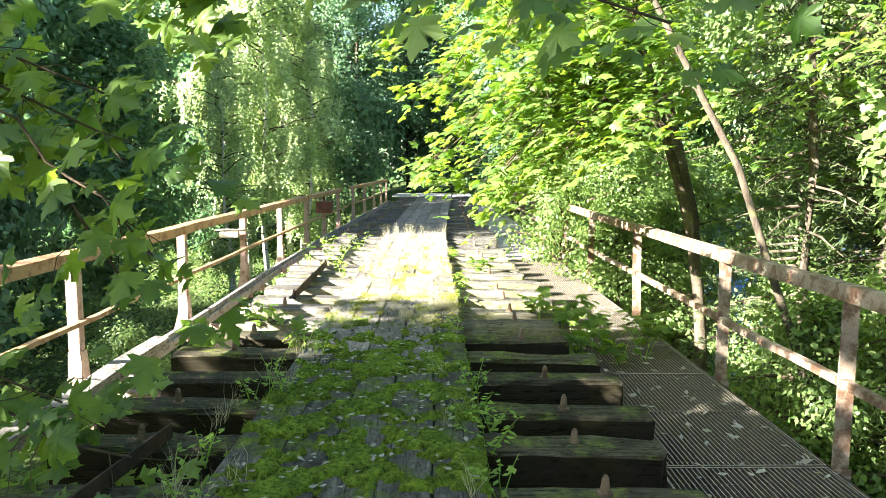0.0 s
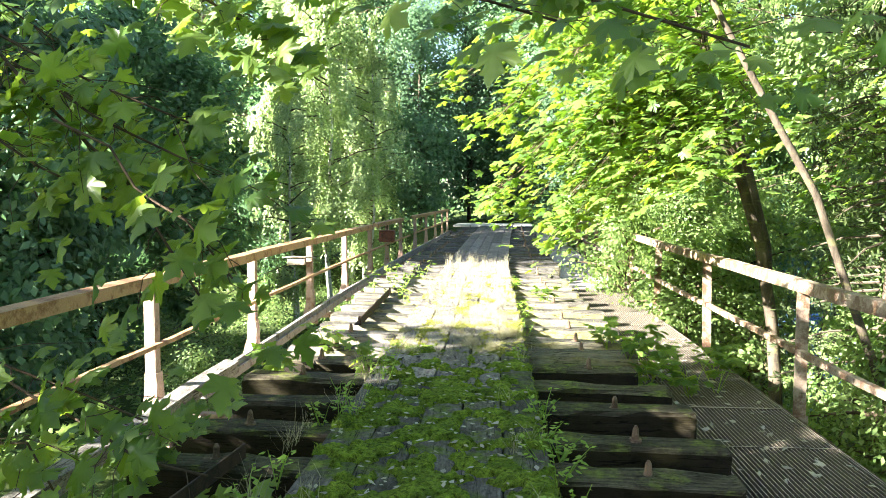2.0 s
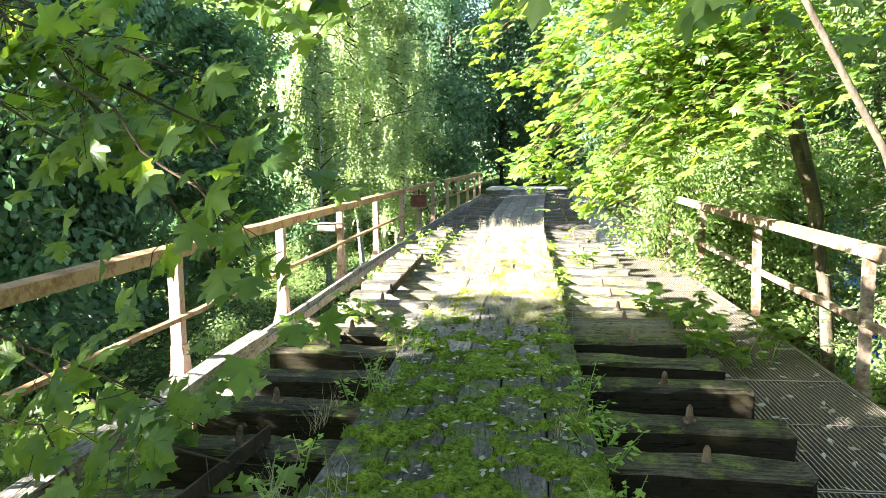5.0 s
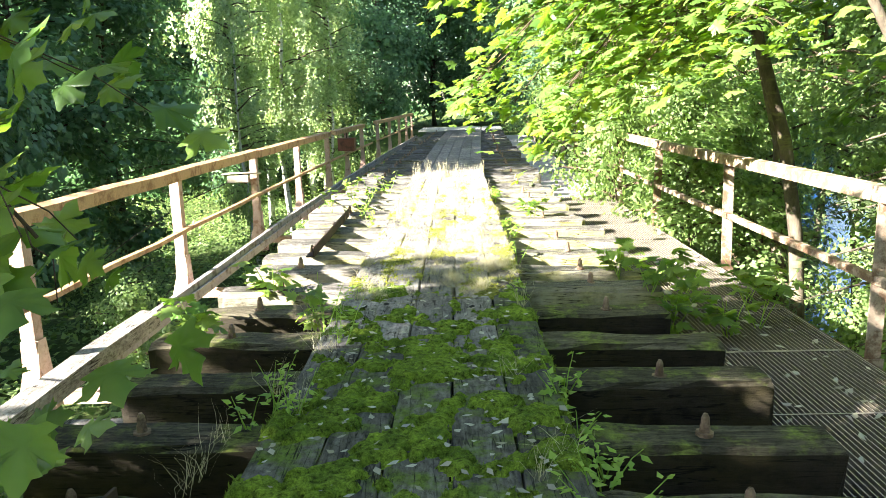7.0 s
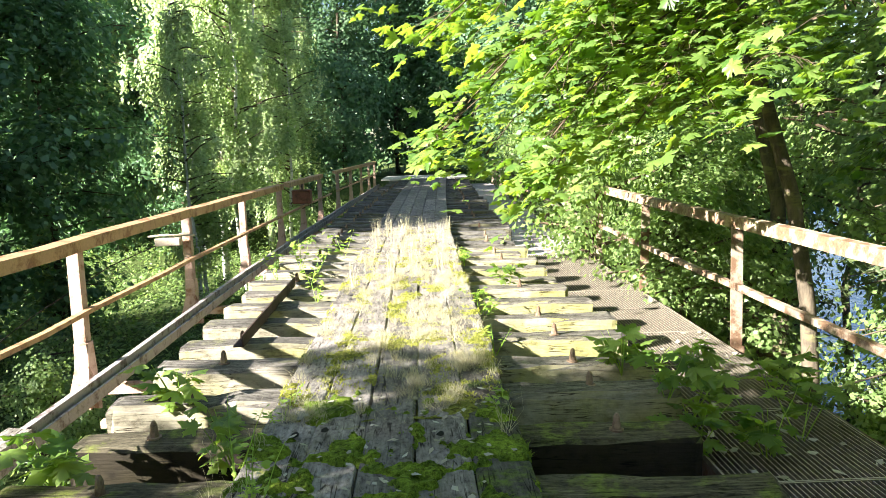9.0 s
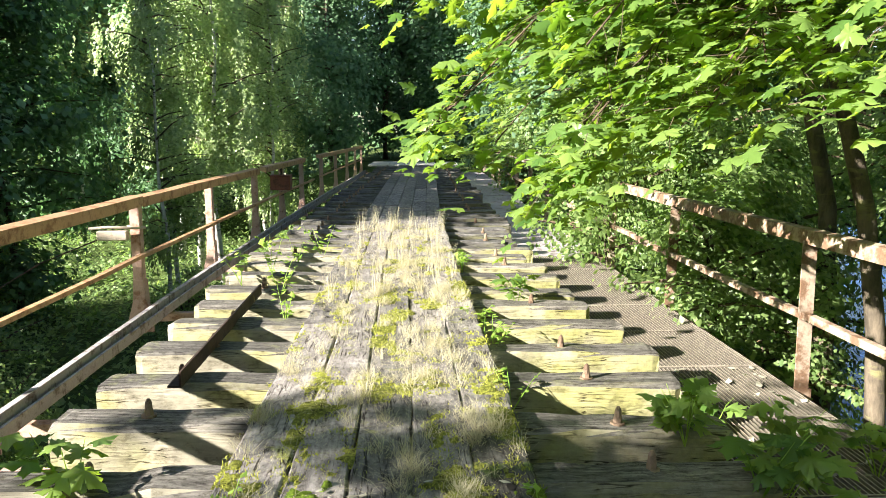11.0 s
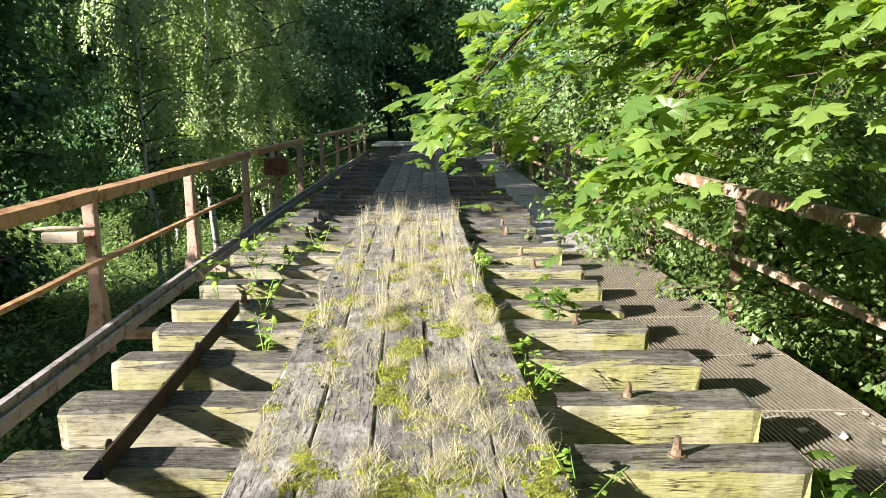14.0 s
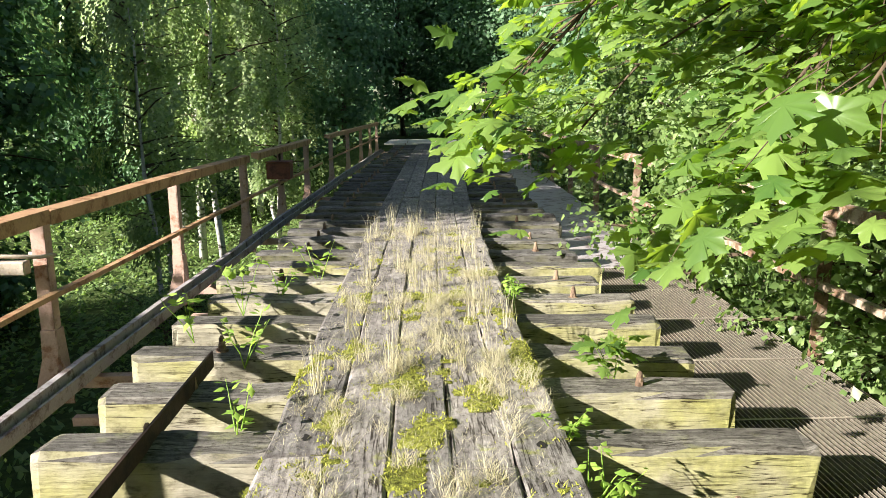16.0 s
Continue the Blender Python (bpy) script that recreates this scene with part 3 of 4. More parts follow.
for ya, yb in ((-2, 9.4), (9.45, 14.3), (14.4, 36.4)):
    line_bar("mid_rail", [(3.22, 0.08), (3.27, 0.08), (3.27, 0.13), (3.22, 0.13)], ya, yb, RAIL_PALE, right_rail, "thin pale middle rail", wobble=0.006)


# ---- metal grating on the walkway ----
def grating_panel(fine):
    pieces = []
    step = 0.031
    for x in np.arange(0.0, 1.001, step):
        pieces.append(box_data(x - 0.003, x + 0.003, 0.01, 0.985, -0.032, 0.0))
    bars = join(pieces)
    rods = join([box_data(0, 1.0, y - 0.003, y + 0.003, -0.026, -0.018) for y in np.arange(0.1, 0.96, 0.1)])
    rim = join([box_data(-0.01, 1.01, 0.0, 0.012, -0.032, 0.004), box_data(-0.01, 1.01, 0.982, 0.994, -0.032, 0.004), box_data(-0.012, -0.004, 0.0, 0.994, -0.032, 0.002), box_data(1.004, 1.012, 0.0, 0.994, -0.032, 0.002)])
    return bars, rods, rim


def box_data(x0, x1, y0, y1, z0, z1):
    v = [(x, y, z) for z in (z0, z1) for y in (y0, y1) for x in (x0, x1)]
    return v, [(0, 2, 3, 1), (4, 5, 7, 6), (0, 1, 5, 4), (2, 6, 7, 3), (0, 4, 6, 2), (1, 3, 7, 5)]


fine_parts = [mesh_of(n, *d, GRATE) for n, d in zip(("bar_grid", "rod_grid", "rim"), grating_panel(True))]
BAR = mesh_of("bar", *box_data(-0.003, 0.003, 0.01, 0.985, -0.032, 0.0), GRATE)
y = -2.02
PLATE = mesh_of("plate", *box_data(-0.02, 1.06, 0.004, 0.99, -0.03, 0.004), CURB_STEEL)
while y < FAR_END - 0.2:
    if y > 14.6:
        panel = thing("walkway_plate", "plain grey steel plate of the side walkway", "plate", (2.17 + bend(y), y, -0.405 + rng.normal(0, 0.003)), yaw_at(y + 0.5), group="steel plates of the side walkway")
        part("sheet", PLATE, None, panel)
        y += 1.0
        continue
    panel = thing("grating_panel", "rusty grey steel grating panel with fallen leaves", "grating", (2.17 + bend(y), y, -0.405 + rng.normal(0, 0.004)), yaw_at(y + 0.5), group="grating panels of the side walkway")
    near = 3.5 < y < 12.5
    if near:
        for x in np.arange(0.0, 1.001, 0.031):
            part("bar", BAR, None, panel, at=(float(x), 0, 0))
    for me in fine_parts[1 if near else 0:]:
        tagged(part(me.name.split(".")[0], me, None, panel), kind="" if me.name.startswith("rim") else "stuff")
    y += 1.0

# ---- loose iron on the sleepers ----
bar = thing("iron_bar", "dark rusty angle iron lying across the sleepers", "iron bar", (-0.71, 8.7, -0.045), -0.5)
bm = box(bmesh.new(), -0.006, 0.006, 0, 2.36, 0.0, 0.09)
box(bm, -0.07, 0.0, 0, 2.36, 0.0, 0.012)
part("angle", bm, RUST_DARK, bar)
bar = thing("iron_bar", "dark rusty angle iron lying across the sleepers", "iron bar", (-0.86, 3.3, -0.04), -8)
bm = box(bmesh.new(), -0.006, 0.006, 0, 1.3, 0.0, 0.08)
box(bm, -0.07, 0.0, 0, 1.3, 0.0, 0.012)
part("angle", bm, RUST_DARK, bar)

# red box on the railing
rb = thing("junction_box", "rusty red metal box hung on the railing", "box", (-1.98 + bend(19.3), 19.35, 0.36))
part("body", box(bmesh.new(), -0.21, 0.17, -0.17, 0.17, -0.15, 0.11, 0.012), RED_BOX, rb)
part("lid", box(bmesh.new(), -0.22, 0.18, -0.18, 0.18, 0.112, 0.135, 0.006), RED_BOX, rb)
part("clamp", box(bmesh.new(), -0.06, -0.02, 0.171, 0.36, -0.28, -0.20), RUST_DARK, rb)
part("hanger", box(bmesh.new(), -0.05, -0.02, 0.10, 0.14, 0.135, 0.34), RUST_DARK, rb)

# pale block lashed to a post
blk = thing("timber_block", "pale wooden block lashed to a railing post with rope", "block", (-2.05, 12.0, 0.36))
part("block", box(bmesh.new(), -0.30, -0.02, -0.14, -0.05, -0.05, 0.04, 0.008), WHITE_WOOD, blk)
vs, fs = tube([(-0.38, -0.10, 0.06), (-0.2, -0.11, 0.075), (0.05, -0.07, 0.06), (0.09, 0.05, 0.05), (0.0, 0.075, 0.05), (-0.08, 0.05, 0.06)], [0.014] * 6, 6)
part("rope", mesh_of("rope", vs, fs, WHITE_WOOD, True), None, blk)
vs, fs = tube([(-0.30, -0.10, -0.045), (-0.8, -0.2, -0.25), (-1.6, -0.4, -0.75), (-2.6, -0.6, -1.5)], [0.006] * 4, 5)
part("wire", mesh_of("wire", vs, fs, RUST_DARK), None, blk)


# ---- vegetation on the deck ----
def deck_blades(name, count, y0, y1, x0, x1, height, width, lean, mat, label, category, keep, z=0.0, seed=1, tufts=0):
    r = np.random.default_rng(seed)
    if tufts:
        cx, cy = r.uniform(x0, x1, tufts), r.uniform(y0, y1, tufts)
        ok = np.array([keep(a, b) for a, b in zip(cx, cy)])
        cx, cy = cx[ok], cy[ok]
        pick = r.integers(0, len(cx), count)
        px, py = cx[pick] + r.normal(0, 0.022, count), cy[pick] + r.normal(0, 0.03, count)
    else:
        px, py = r.uniform(x0, x1, count), r.uniform(y0, y1, count)
        ok = np.array([keep(a, b) for a, b in zip(px, py)])
        px, py = px[ok], py[ok]
    n = len(px)
    h = height * r.uniform(0.45, 1.2, n)
    up = np.stack([r.normal(0, lean, n), r.normal(0, lean, n), np.ones(n)], 1)
    up /= np.linalg.norm(up, axis=1, keepdims=True)
    a = r.uniform(0, 2 * np.pi, n)
    side = np.stack([np.cos(a), np.sin(a), np.zeros(n)], 1) * (width * r.uniform(0.6, 1.3, n))[:, None]
    base = np.stack([px + np.array([bend(v) for v in py]), py, np.full(n, z)], 1)
    mid = base + up * (h * 0.55)[:, None]
    tip = base + up * h[:, None] + np.stack([r.normal(0, lean * 0.5, n) * h, r.normal(0, lean * 0.5, n) * h, -0.1 * h], 1)
    v = np.stack([base - side, base + side, mid + side * 0.7, tip, mid - side * 0.7], 1).reshape(-1, 3)
    fs = [(5 * i, 5 * i + 1, 5 * i + 2, 5 * i + 4) for i in range(n)] + [(5 * i + 4, 5 * i + 2, 5 * i + 3) for i in range(n)]
    return tagged(new(name, mesh_of(name, v, fs, mat)), label, category, kind="stuff")


def fbm(x, y, s, o=0.0):
    return noise.fractal(Vector((x * s + o, y * s, o)), 1.0, 2.0, 4)


def moss_mat(name, mat, label, y0, y1, step, lift, height, seed):
    """Cushions of moss: a low uneven sheet wherever the growth is above nothing."""
    gx, gy = np.arange(-0.20, 1.075, step), np.arange(y0, y1, step)
    vs, grow = [], []
    for y in gy:
        b = bend(y)
        for x in gx:
            g = height(x, y)
            edge = min(1.0, (x + 0.205) / 0.04, (1.075 - x) / 0.04)
            puff = 0.5 + 0.5 * noise.noise(Vector((x * 22, y * 22, seed))) + 0.35 * noise.noise(Vector((x * 60, y * 60, seed)))
            vs.append((x + b, y, -0.006 + lift * max(0.0, min(1.0, g * 6)) * (0.55 + 0.6 * puff) * max(0.15, edge)))
            grow.append(g)
    n = len(gx)
    fs = []
    for j in range(len(gy) - 1):
        for i in range(n - 1):
            q = (j * n + i, j * n + i + 1, (j + 1) * n + i + 1, (j + 1) * n + i)
            if max(grow[k] for k in q) > 0:
                fs.append(q)
    tagged(new(name, mesh_of(name, vs, fs, mat, True)), label, "moss", kind="stuff")


def moss_surface(name, dark, light):
    m, nt, b = material(name, 0.95, 0, 0.15)
    v = coords(nt, jitter=False)
    n1 = noise_tex(nt, v, 7, 6)
    n2 = noise_tex(nt, v, 160, 4, 0.7)
    c = ramp(nt, n1, [(0.3, dark), (0.7, light)])
    t = ramp(nt, n2, [(0.3, (0.45, 0.45, 0.45)), (0.7, (1.25, 1.25, 1.25))])
    c = mix(nt, 1.0, c, t, "MULTIPLY")
    tufts = ramp(nt, noise_tex(nt, v, 38, 5, 0.7), [(0.34, (0.22, 0.20, 0.16)), (0.5, (0.9, 0.9, 0.9)), (0.68, (1.4, 1.4, 1.3))])
    nt.links.new(mix(nt, 1.0, c, tufts, "MULTIPLY"), b.inputs["Base Color"])
    bump(nt, b, n2, 1.0, 0.012)
    return m


def shade_moss(x, y):
    return fbm(x, y, 3.4) + 0.6 * fbm(x, y, 9.0, 2.0) - 0.02 - 0.7 * max(0, y - 6.6)


def sun_moss(x, y):
    near = min(abs(x - e) for e in (0.07, 0.40, 0.70, 0.98)) < 0.06
    return 0.75 * fbm(x * 1.4, y, 2.4, 9.0) + 0.35 * fbm(x, y, 11.0, 3.0) - 0.27 + 0.10 * max(0.0, 9.5 - y) / 2 + 0.16 * near - 0.05 * max(0.0, y - 12)


moss_mat("moss", moss_surface("moss_cushion", (0.08, 0.135, 0.016), (0.28, 0.39, 0.04)), "thick green moss cushions covering the planks", 0.6, 7.5, 0.016, 0.042, shade_moss, 1.0)
moss_mat("moss", moss_surface("dry_moss_cushion", (0.12, 0.13, 0.03), (0.34, 0.35, 0.06)), "yellow-green moss cushions along the plank joints", 7.0, 15.5, 0.02, 0.017, sun_moss, 2.0)
deck_blades("moss", 70000, 1.0, 7.6, -0.2, 1.07, 0.03, 0.0035, 0.55, MOSS, "bright green moss tips on the planks", "moss", lambda x, y: shade_moss(x, y) > 0.06, seed=3)
deck_blades("moss", 42000, 7.2, 15, -0.2, 1.07, 0.022, 0.003, 0.6, MOSS_DRY, "yellowish moss tips in the plank joints", "moss", lambda x, y: sun_moss(x, y) > -0.10, seed=4)
deck_blades("dry_grass", 13000, 7.0, 15.2, -0.15, 1.02, 0.12, 0.0010, 0.7, STRAW, "bleached dry grass tufts growing in the plank joints", "grass", lambda x, y: fbm(x, y, 2.6, 4.0) > 0.05 and (min(abs(x - e) for e in EDGES[1:]) < 0.07 or fbm(x, y, 5.0, 7.0) > 0.2), seed=5, tufts=1300)
deck_blades("dry_grass", 6000, 7.0, 15.2, -0.17, 1.04, 0.07, 0.0009, 1.6, STRAW, "fine bleached straw litter lying on the planks", "grass", lambda x, y: fbm(x, y, 3.1, 14.0) > -0.05, seed=15, tufts=2600)
deck_blades("dry_grass", 900, 10.5, 15.6, -0.12, 1.02, 0.34, 0.0014, 0.12, STRAW, "tall bleached grass stalks on the planks", "grass", lambda x, y: True, seed=6, tufts=40)
deck_blades("dry_grass", 320, 3.2, 7.0, -0.35, 1.0, 0.22, 0.0012, 0.4, STRAW, "thin dry grass at the mossy plank edges", "grass", lambda x, y: x < -0.05 or x > 0.85, seed=7, tufts=60)


def scatter_leaves(name, template, count, box6, size, mat, label, category, seed, flat=0.3):
    r = np.random.default_rng(seed)
    p = np.stack([r.uniform(box6[0], box6[1], count), r.uniform(box6[2], box6[3], count), np.full(count, box6[4])], 1)
    p[:, 0] += np.array([bend(v) for v in p[:, 1]])
    nn = np.stack([r.normal(0, flat, count), r.normal(0, flat, count), np.ones(count)], 1)
    ax = r.normal(0, 1, (count, 3))
    return tagged(new(name, leaves_mesh(name, template, p, nn, ax, size * r.uniform(0.6, 1.3, count), mat)), label, category, kind="stuff")


scatter_leaves("fallen_leaves", OVAL, 480, (-0.15, 1.02, 1.5, 7.4, 0.032), 0.042, LITTER, "small pale fallen leaves on the moss", "leaves", 11, 0.15)
scatter_leaves("fallen_leaves", OVAL, 240, (2.2, 3.15, 1.5, 10, -0.395), 0.07, LITTER, "pale fallen leaves on the steel grating", "leaves", 12)


def plant(at, height, stems, leaf, per, seed, label, name="sapling", template=OVAL, mat=None, spread=0.35):
    r = np.random.default_rng(seed)
    th = thing(name, label, "plant", at)
    pieces, P, N, A = [], [], [], []
    for s in range(stems):
        a = r.uniform(0, 2 * math.pi)
        h = height * r.uniform(0.6, 1.0)
        top = Vector((math.cos(a) * spread * h, math.sin(a) * spread * h, h))
        path = curve_path((0, 0, -0.06), top, 0.02, 0.01 * height, 5, seed * 7 + s)
        pieces.append(tube(path, [0.004, 0.0035, 0.003, 0.002, 0.0015], 5))
        for q in range(per):
            t = r.uniform(0.25, 1.0) * 4
            i = min(3, int(t))
            p = path[i].lerp(path[i + 1], t - i)
            b = r.uniform(0, 2 * math.pi)
            ax = Vector((math.cos(b), math.sin(b), 0.25))
            P.append(p + ax * leaf * 0.25)
            N.append((r.normal(0, 0.35), r.normal(0, 0.35), 1))
            A.append(ax)
    part("stem", mesh_of("stem", *join(pieces), WEED), None, th)
    n = len(P)
    part("leaves", leaves_mesh("leaves", template, np.array(P), np.array(N), np.array(A), leaf * r.uniform(0.6, 1.2, n), mat or WEED), None, th)
    return th


MAPLE_T = maple_template()
for k, (x, y, h, lf) in enumerate([(-0.80, 12.3, 0.6, 0.11), (-0.98, 11.7, 0.55, 0.10), (-0.36, 13.2, 0.6, 0.11), (-0.55, 11.2, 0.5, 0.08), (-0.36, 10.2, 0.4, 0.07), (-0.6, 12.7, 0.45, 0.09)]):
    plant((x, y, -0.05), h * 0.68, 3, lf * 0.85, 8, 20 + k, "young green sapling growing between the sleepers", spread=0.7)
for k, (x, y, h) in enumerate([(1.85, 8.05, 0.3), (1.95, 7.5, 0.4), (2.25, 7.9, 0.45), (2.6, 8.4, 0.4), (2.75, 7.5, 0.45), (2.95, 8.2, 0.4), (2.3, 8.8, 0.35), (2.05, 7.35, 0.38), (2.45, 7.3, 0.4), (1.5, 10.9, 0.22), (-0.82, 7.6, 0.28), (-1.05, 6.6, 0.26), (-0.32, 6.75, 0.3)]):
    plant((x, y, -0.1 if x < 2 else -0.40), h, 4, 0.13, 5, 40 + k, "maple seedling with broad green leaves", "maple_seedling", MAPLE_T, MAPLE, 0.6)
for k in range(20):
    r = np.random.default_rng(900 + k)
    y = r.uniform(2.6, 13)
    plant((1.10 + bend(y) + r.normal(0, 0.04), y, -0.08), r.uniform(0.1, 0.26), 3, 0.05, 8, 910 + k, "small weed creeping along the plank edge", "weed", OVAL, WEED, 0.9)
for k in range(15):
    r = np.random.default_rng(1900 + k)
    y = r.uniform(2.4, 8.2)
    plant((-0.22 + bend(y) + r.normal(0, 0.12), y, -0.05), r.uniform(0.12, 0.38), 3, 0.045, 8, 1910 + k, "small green weed growing by the planks", "weed", OVAL, WEED, 0.5)


# ---- trees ----
def spray(path, n, leaf, r, P, N, A, S, reach=0.35, droop=0.25, face=Vector((-0.35, -0.15, 1.0))):
    """Leaves along a twig, in a loose flat layer."""
    m = len(path) - 1
    for _ in range(n):
        t = r.uniform(0.12, 1.0) ** 0.8 * m
        i = min(m - 1, int(t))
        d = (path[i + 1] - path[i]).normalized()
        p = path[i].lerp(path[i + 1], t - i)
        side = Vector((-d.y, d.x, 0)) * (1 if r.random() < 0.5 else -1)
        out = (d * r.uniform(0.1, 1.0) + side * r.uniform(0.2, 1.0)).normalized()
        p = p + out * r.uniform(0.03, reach) + Vector((0, 0, r.normal(-0.04, 0.07)))
        P.append(p)
        N.append(face + Vector(r.normal(0, 0.33, 3)))
        A.append(out + Vector((0, 0, -droop)))
        S.append(leaf * r.uniform(0.5, 1.15))


def maple_tree(at, trunk_pts, radii, boughs, label, seed, leaf=0.15, density=1.0, single=(), face=Vector((-0.30, 0.0, 1.0)), bare=0.25):
    r = np.random.default_rng(seed)
    th = thing("maple_tree", label, "tree", at)
    o = Vector(at)
    part("trunk", mesh_of("trunk", *tube([Vector(p) - o for p in trunk_pts], radii, 9), BARK, True), None, th)
    P, N, A, S = [], [], [], []
    for k, (a, b, sag, twigs, per) in enumerate(boughs):
        limbs = []
        a, b = Vector(a) - o, Vector(b) - o
        main = curve_path(a, b, sag, 0.05, 8, seed * 31 + k)
        length = (b - a).length
        limbs.append(tube(main, [0.005 + 0.006 * length / 3 * (1 - i / 8) for i in range(8)], 6))
        P1, N1, A1, S1 = (P, N, A, S) if k not in single else ([], [], [], [])
        for q in range(twigs):
            t = r.uniform(bare, 1.0) * 7
            i = min(6, int(t))
            p = main[i].lerp(main[i + 1], t - i)
            d = (main[i + 1] - main[i]).normalized()
            side = Vector((-d.y, d.x, 0)) * (1 if q % 2 else -1)
            tip = p + (d * r.uniform(0.2, 0.9) + side * r.uniform(0.3, 0.9) + Vector((0, 0, r.normal(-0.12, 0.18)))) * r.uniform(0.3, 0.75)
            tw = curve_path(p, tip, 0.03, 0.02, 4, seed * 77 + k * 19 + q)
            limbs.append(tube(tw, [0.003, 0.0026, 0.0022, 0.0016], 5))
            spray(tw, int(per * density), leaf, r, P1, N1, A1, S1, face=face)
        bough = part("bough", mesh_of("bough", *join(limbs), TWIG, True), None, th)
        if k in single:
            rot = frames_of(np.array(N1), np.array(A1))
            for p, m3, size in zip(P1, rot, S1):
                ob = part("leaf", LEAF, None, bough)
                ob.matrix_basis = Matrix.LocRotScale(p, Matrix(m3.tolist()).to_quaternion(), (size, size, size))
    part("crown", leaves_mesh("crown", MAPLE_T, np.array(P), np.array(N), np.array(A), np.array(S), MAPLE), None, th, "fresh green maple leaves")
    return th


LEAF = mesh_of("leaf", MAPLE_T[0], MAPLE_T[1], MAPLE, True)


r = np.random.default_rng(5)
right_boughs = [
    ((4.7, 10.0, 2.2), (0.75, 10.5, 1.40), 0.55, 26, 7),
    ((4.6, 9.9, 2.6), (0.85, 9.6, 1.5), 0.5, 26, 7),
    ((4.5, 9.9, 3.2), (0.65, 9.8, 2.2), 0.5, 26, 7),
    ((4.4, 9.9, 3.6), (0.3, 11.0, 3.0), 0.4, 26, 7),
    ((4.6, 9.8, 2.3), (1.6, 9.0, 1.40), 0.45, 16, 6),
    ((4.7, 9.7, 2.1), (2.2, 8.6, 1.70), 0.3, 14, 5),
    ((4.7, 9.8, 2.4), (2.1, 8.6, 1.45), 0.3, 20, 6),
    ((4.6, 9.9, 2.8), (1.5, 8.8, 1.8), 0.4, 28, 8),
    ((4.5, 9.9, 3.3), (1.4, 8.3, 2.5), 0.4, 28, 8),
    ((4.4, 9.9, 3.8), (1.0, 8.9, 3.3), 0.4, 28, 8),
    ((4.3, 9.9, 4.3), (0.5, 9.4, 4.1), 0.5, 28, 8),
    ((4.6, 10.0, 2.6), (2.4, 8.6, 1.7), 0.3, 26, 8),
    ((4.5, 9.9, 3.1), (2.6, 8.0, 2.6), 0.3, 26, 8),
    ((4.6, 9.9, 2.3), (1.6, 9.6, 1.25), 0.4, 26, 8),
    ((4.7, 9.8, 2.2), (2.9, 8.2, 1.85), 0.2, 20, 7),
    ((4.6, 9.9, 2.9), (3.2, 8.0, 2.1), 0.2, 26, 8),
    ((4.5, 9.9, 3.6), (2.2, 8.6, 3.4), 0.3, 26, 8),
    ((4.5, 9.9, 3.9), (3.0, 8.2, 3.8), 0.3, 26, 8),
    ((4.6, 9.9, 2.4), (1.1, 9.9, 1.85), 0.4, 26, 8),
    ((4.4, 10.0, 3.5), (1.2, 10.4, 2.7), 0.4, 26, 8),
    ((4.6, 10.1, 2.2), (1.3, 10.9, 1.25), 0.4, 24, 8),
    ((4.6, 10.1, 2.4), (1.0, 11.5, 1.45), 0.4, 24, 8),
    ((4.6, 9.9, 1.9), (1.7, 10.2, 1.05), 0.35, 20, 8),
    ((4.6, 9.9, 2.8), (1.8, 9.2, 2.2), 0.3, 26, 8),
    ((4.6, 9.9, 2.2), (2.1, 9.0, 1.55), 0.3, 26, 8),
]


def on_lean(z):
    """Where the leaning trunk stands at the height z."""
    return float(np.interp(z, [0.75, 2.0, 3.2, 4.6], [4.15, 3.75, 3.4, 3.1]))


maple_tree((4.55, 10.3, -3.3), [(4.6, 10.3, -3.5), (4.45, 10.3, -1.8), (4.38, 10.3, -0.8), (4.33, 10.3, -0.25), (4.15, 10.3, 0.75), (3.75, 10.3, 2.0), (3.4, 10.3, 3.2), (3.1, 10.3, 4.6), (2.9, 10.3, 6.0)], [0.095, 0.085, 0.08, 0.075, 0.07, 0.06, 0.05, 0.04, 0.02], [((on_lean(a[2]), 10.3, a[2]), b, c, d, e) for a, b, c, d, e in right_boughs], "leaning maple with bright green boughs hanging over the bridge", 3, 0.145, 1.0, (4, 5, 6))
right_boughs2 = []
for k in range(30):
    a = Vector((4.4 - 0.25 * (k % 4), 12.0, 1.5 + 0.16 * k))
    b = Vector((r.uniform(1.3, 3.9), r.uniform(10.5, 14.5), 0))
    b.z = 1.7 + 0.15 * k + r.uniform(-0.4, 0.5) + (0.3 if b.x < 1.4 else -0.2)
    right_boughs2.append((a, b, 0.35, 20, 7))
maple_tree((4.9, 12.0, -3.3), [(5.0, 12.0, -3.5), (4.95, 12.0, -1), (4.85, 11.95, 0.6), (4.5, 12.0, 2.0), (4.15, 12.0, 3.4), (3.9, 12.1, 5.0), (3.8, 12.2, 6.5)], [0.13, 0.11, 0.085, 0.075, 0.06, 0.045, 0.03], right_boughs2, "slender maple leaning over the railing", 4, 0.15)
right_boughs3 = []
for k in range(30):
    a = Vector((5.6, 8.0, 1.2 + 0.15 * k))
    b = Vector((r.uniform(3.7, 7.8), r.uniform(6.0, 10.5), 1.2 + 0.17 * k + r.uniform(-0.3, 0.6)))
    right_boughs3.append((a, b, 0.3, 16, 7))
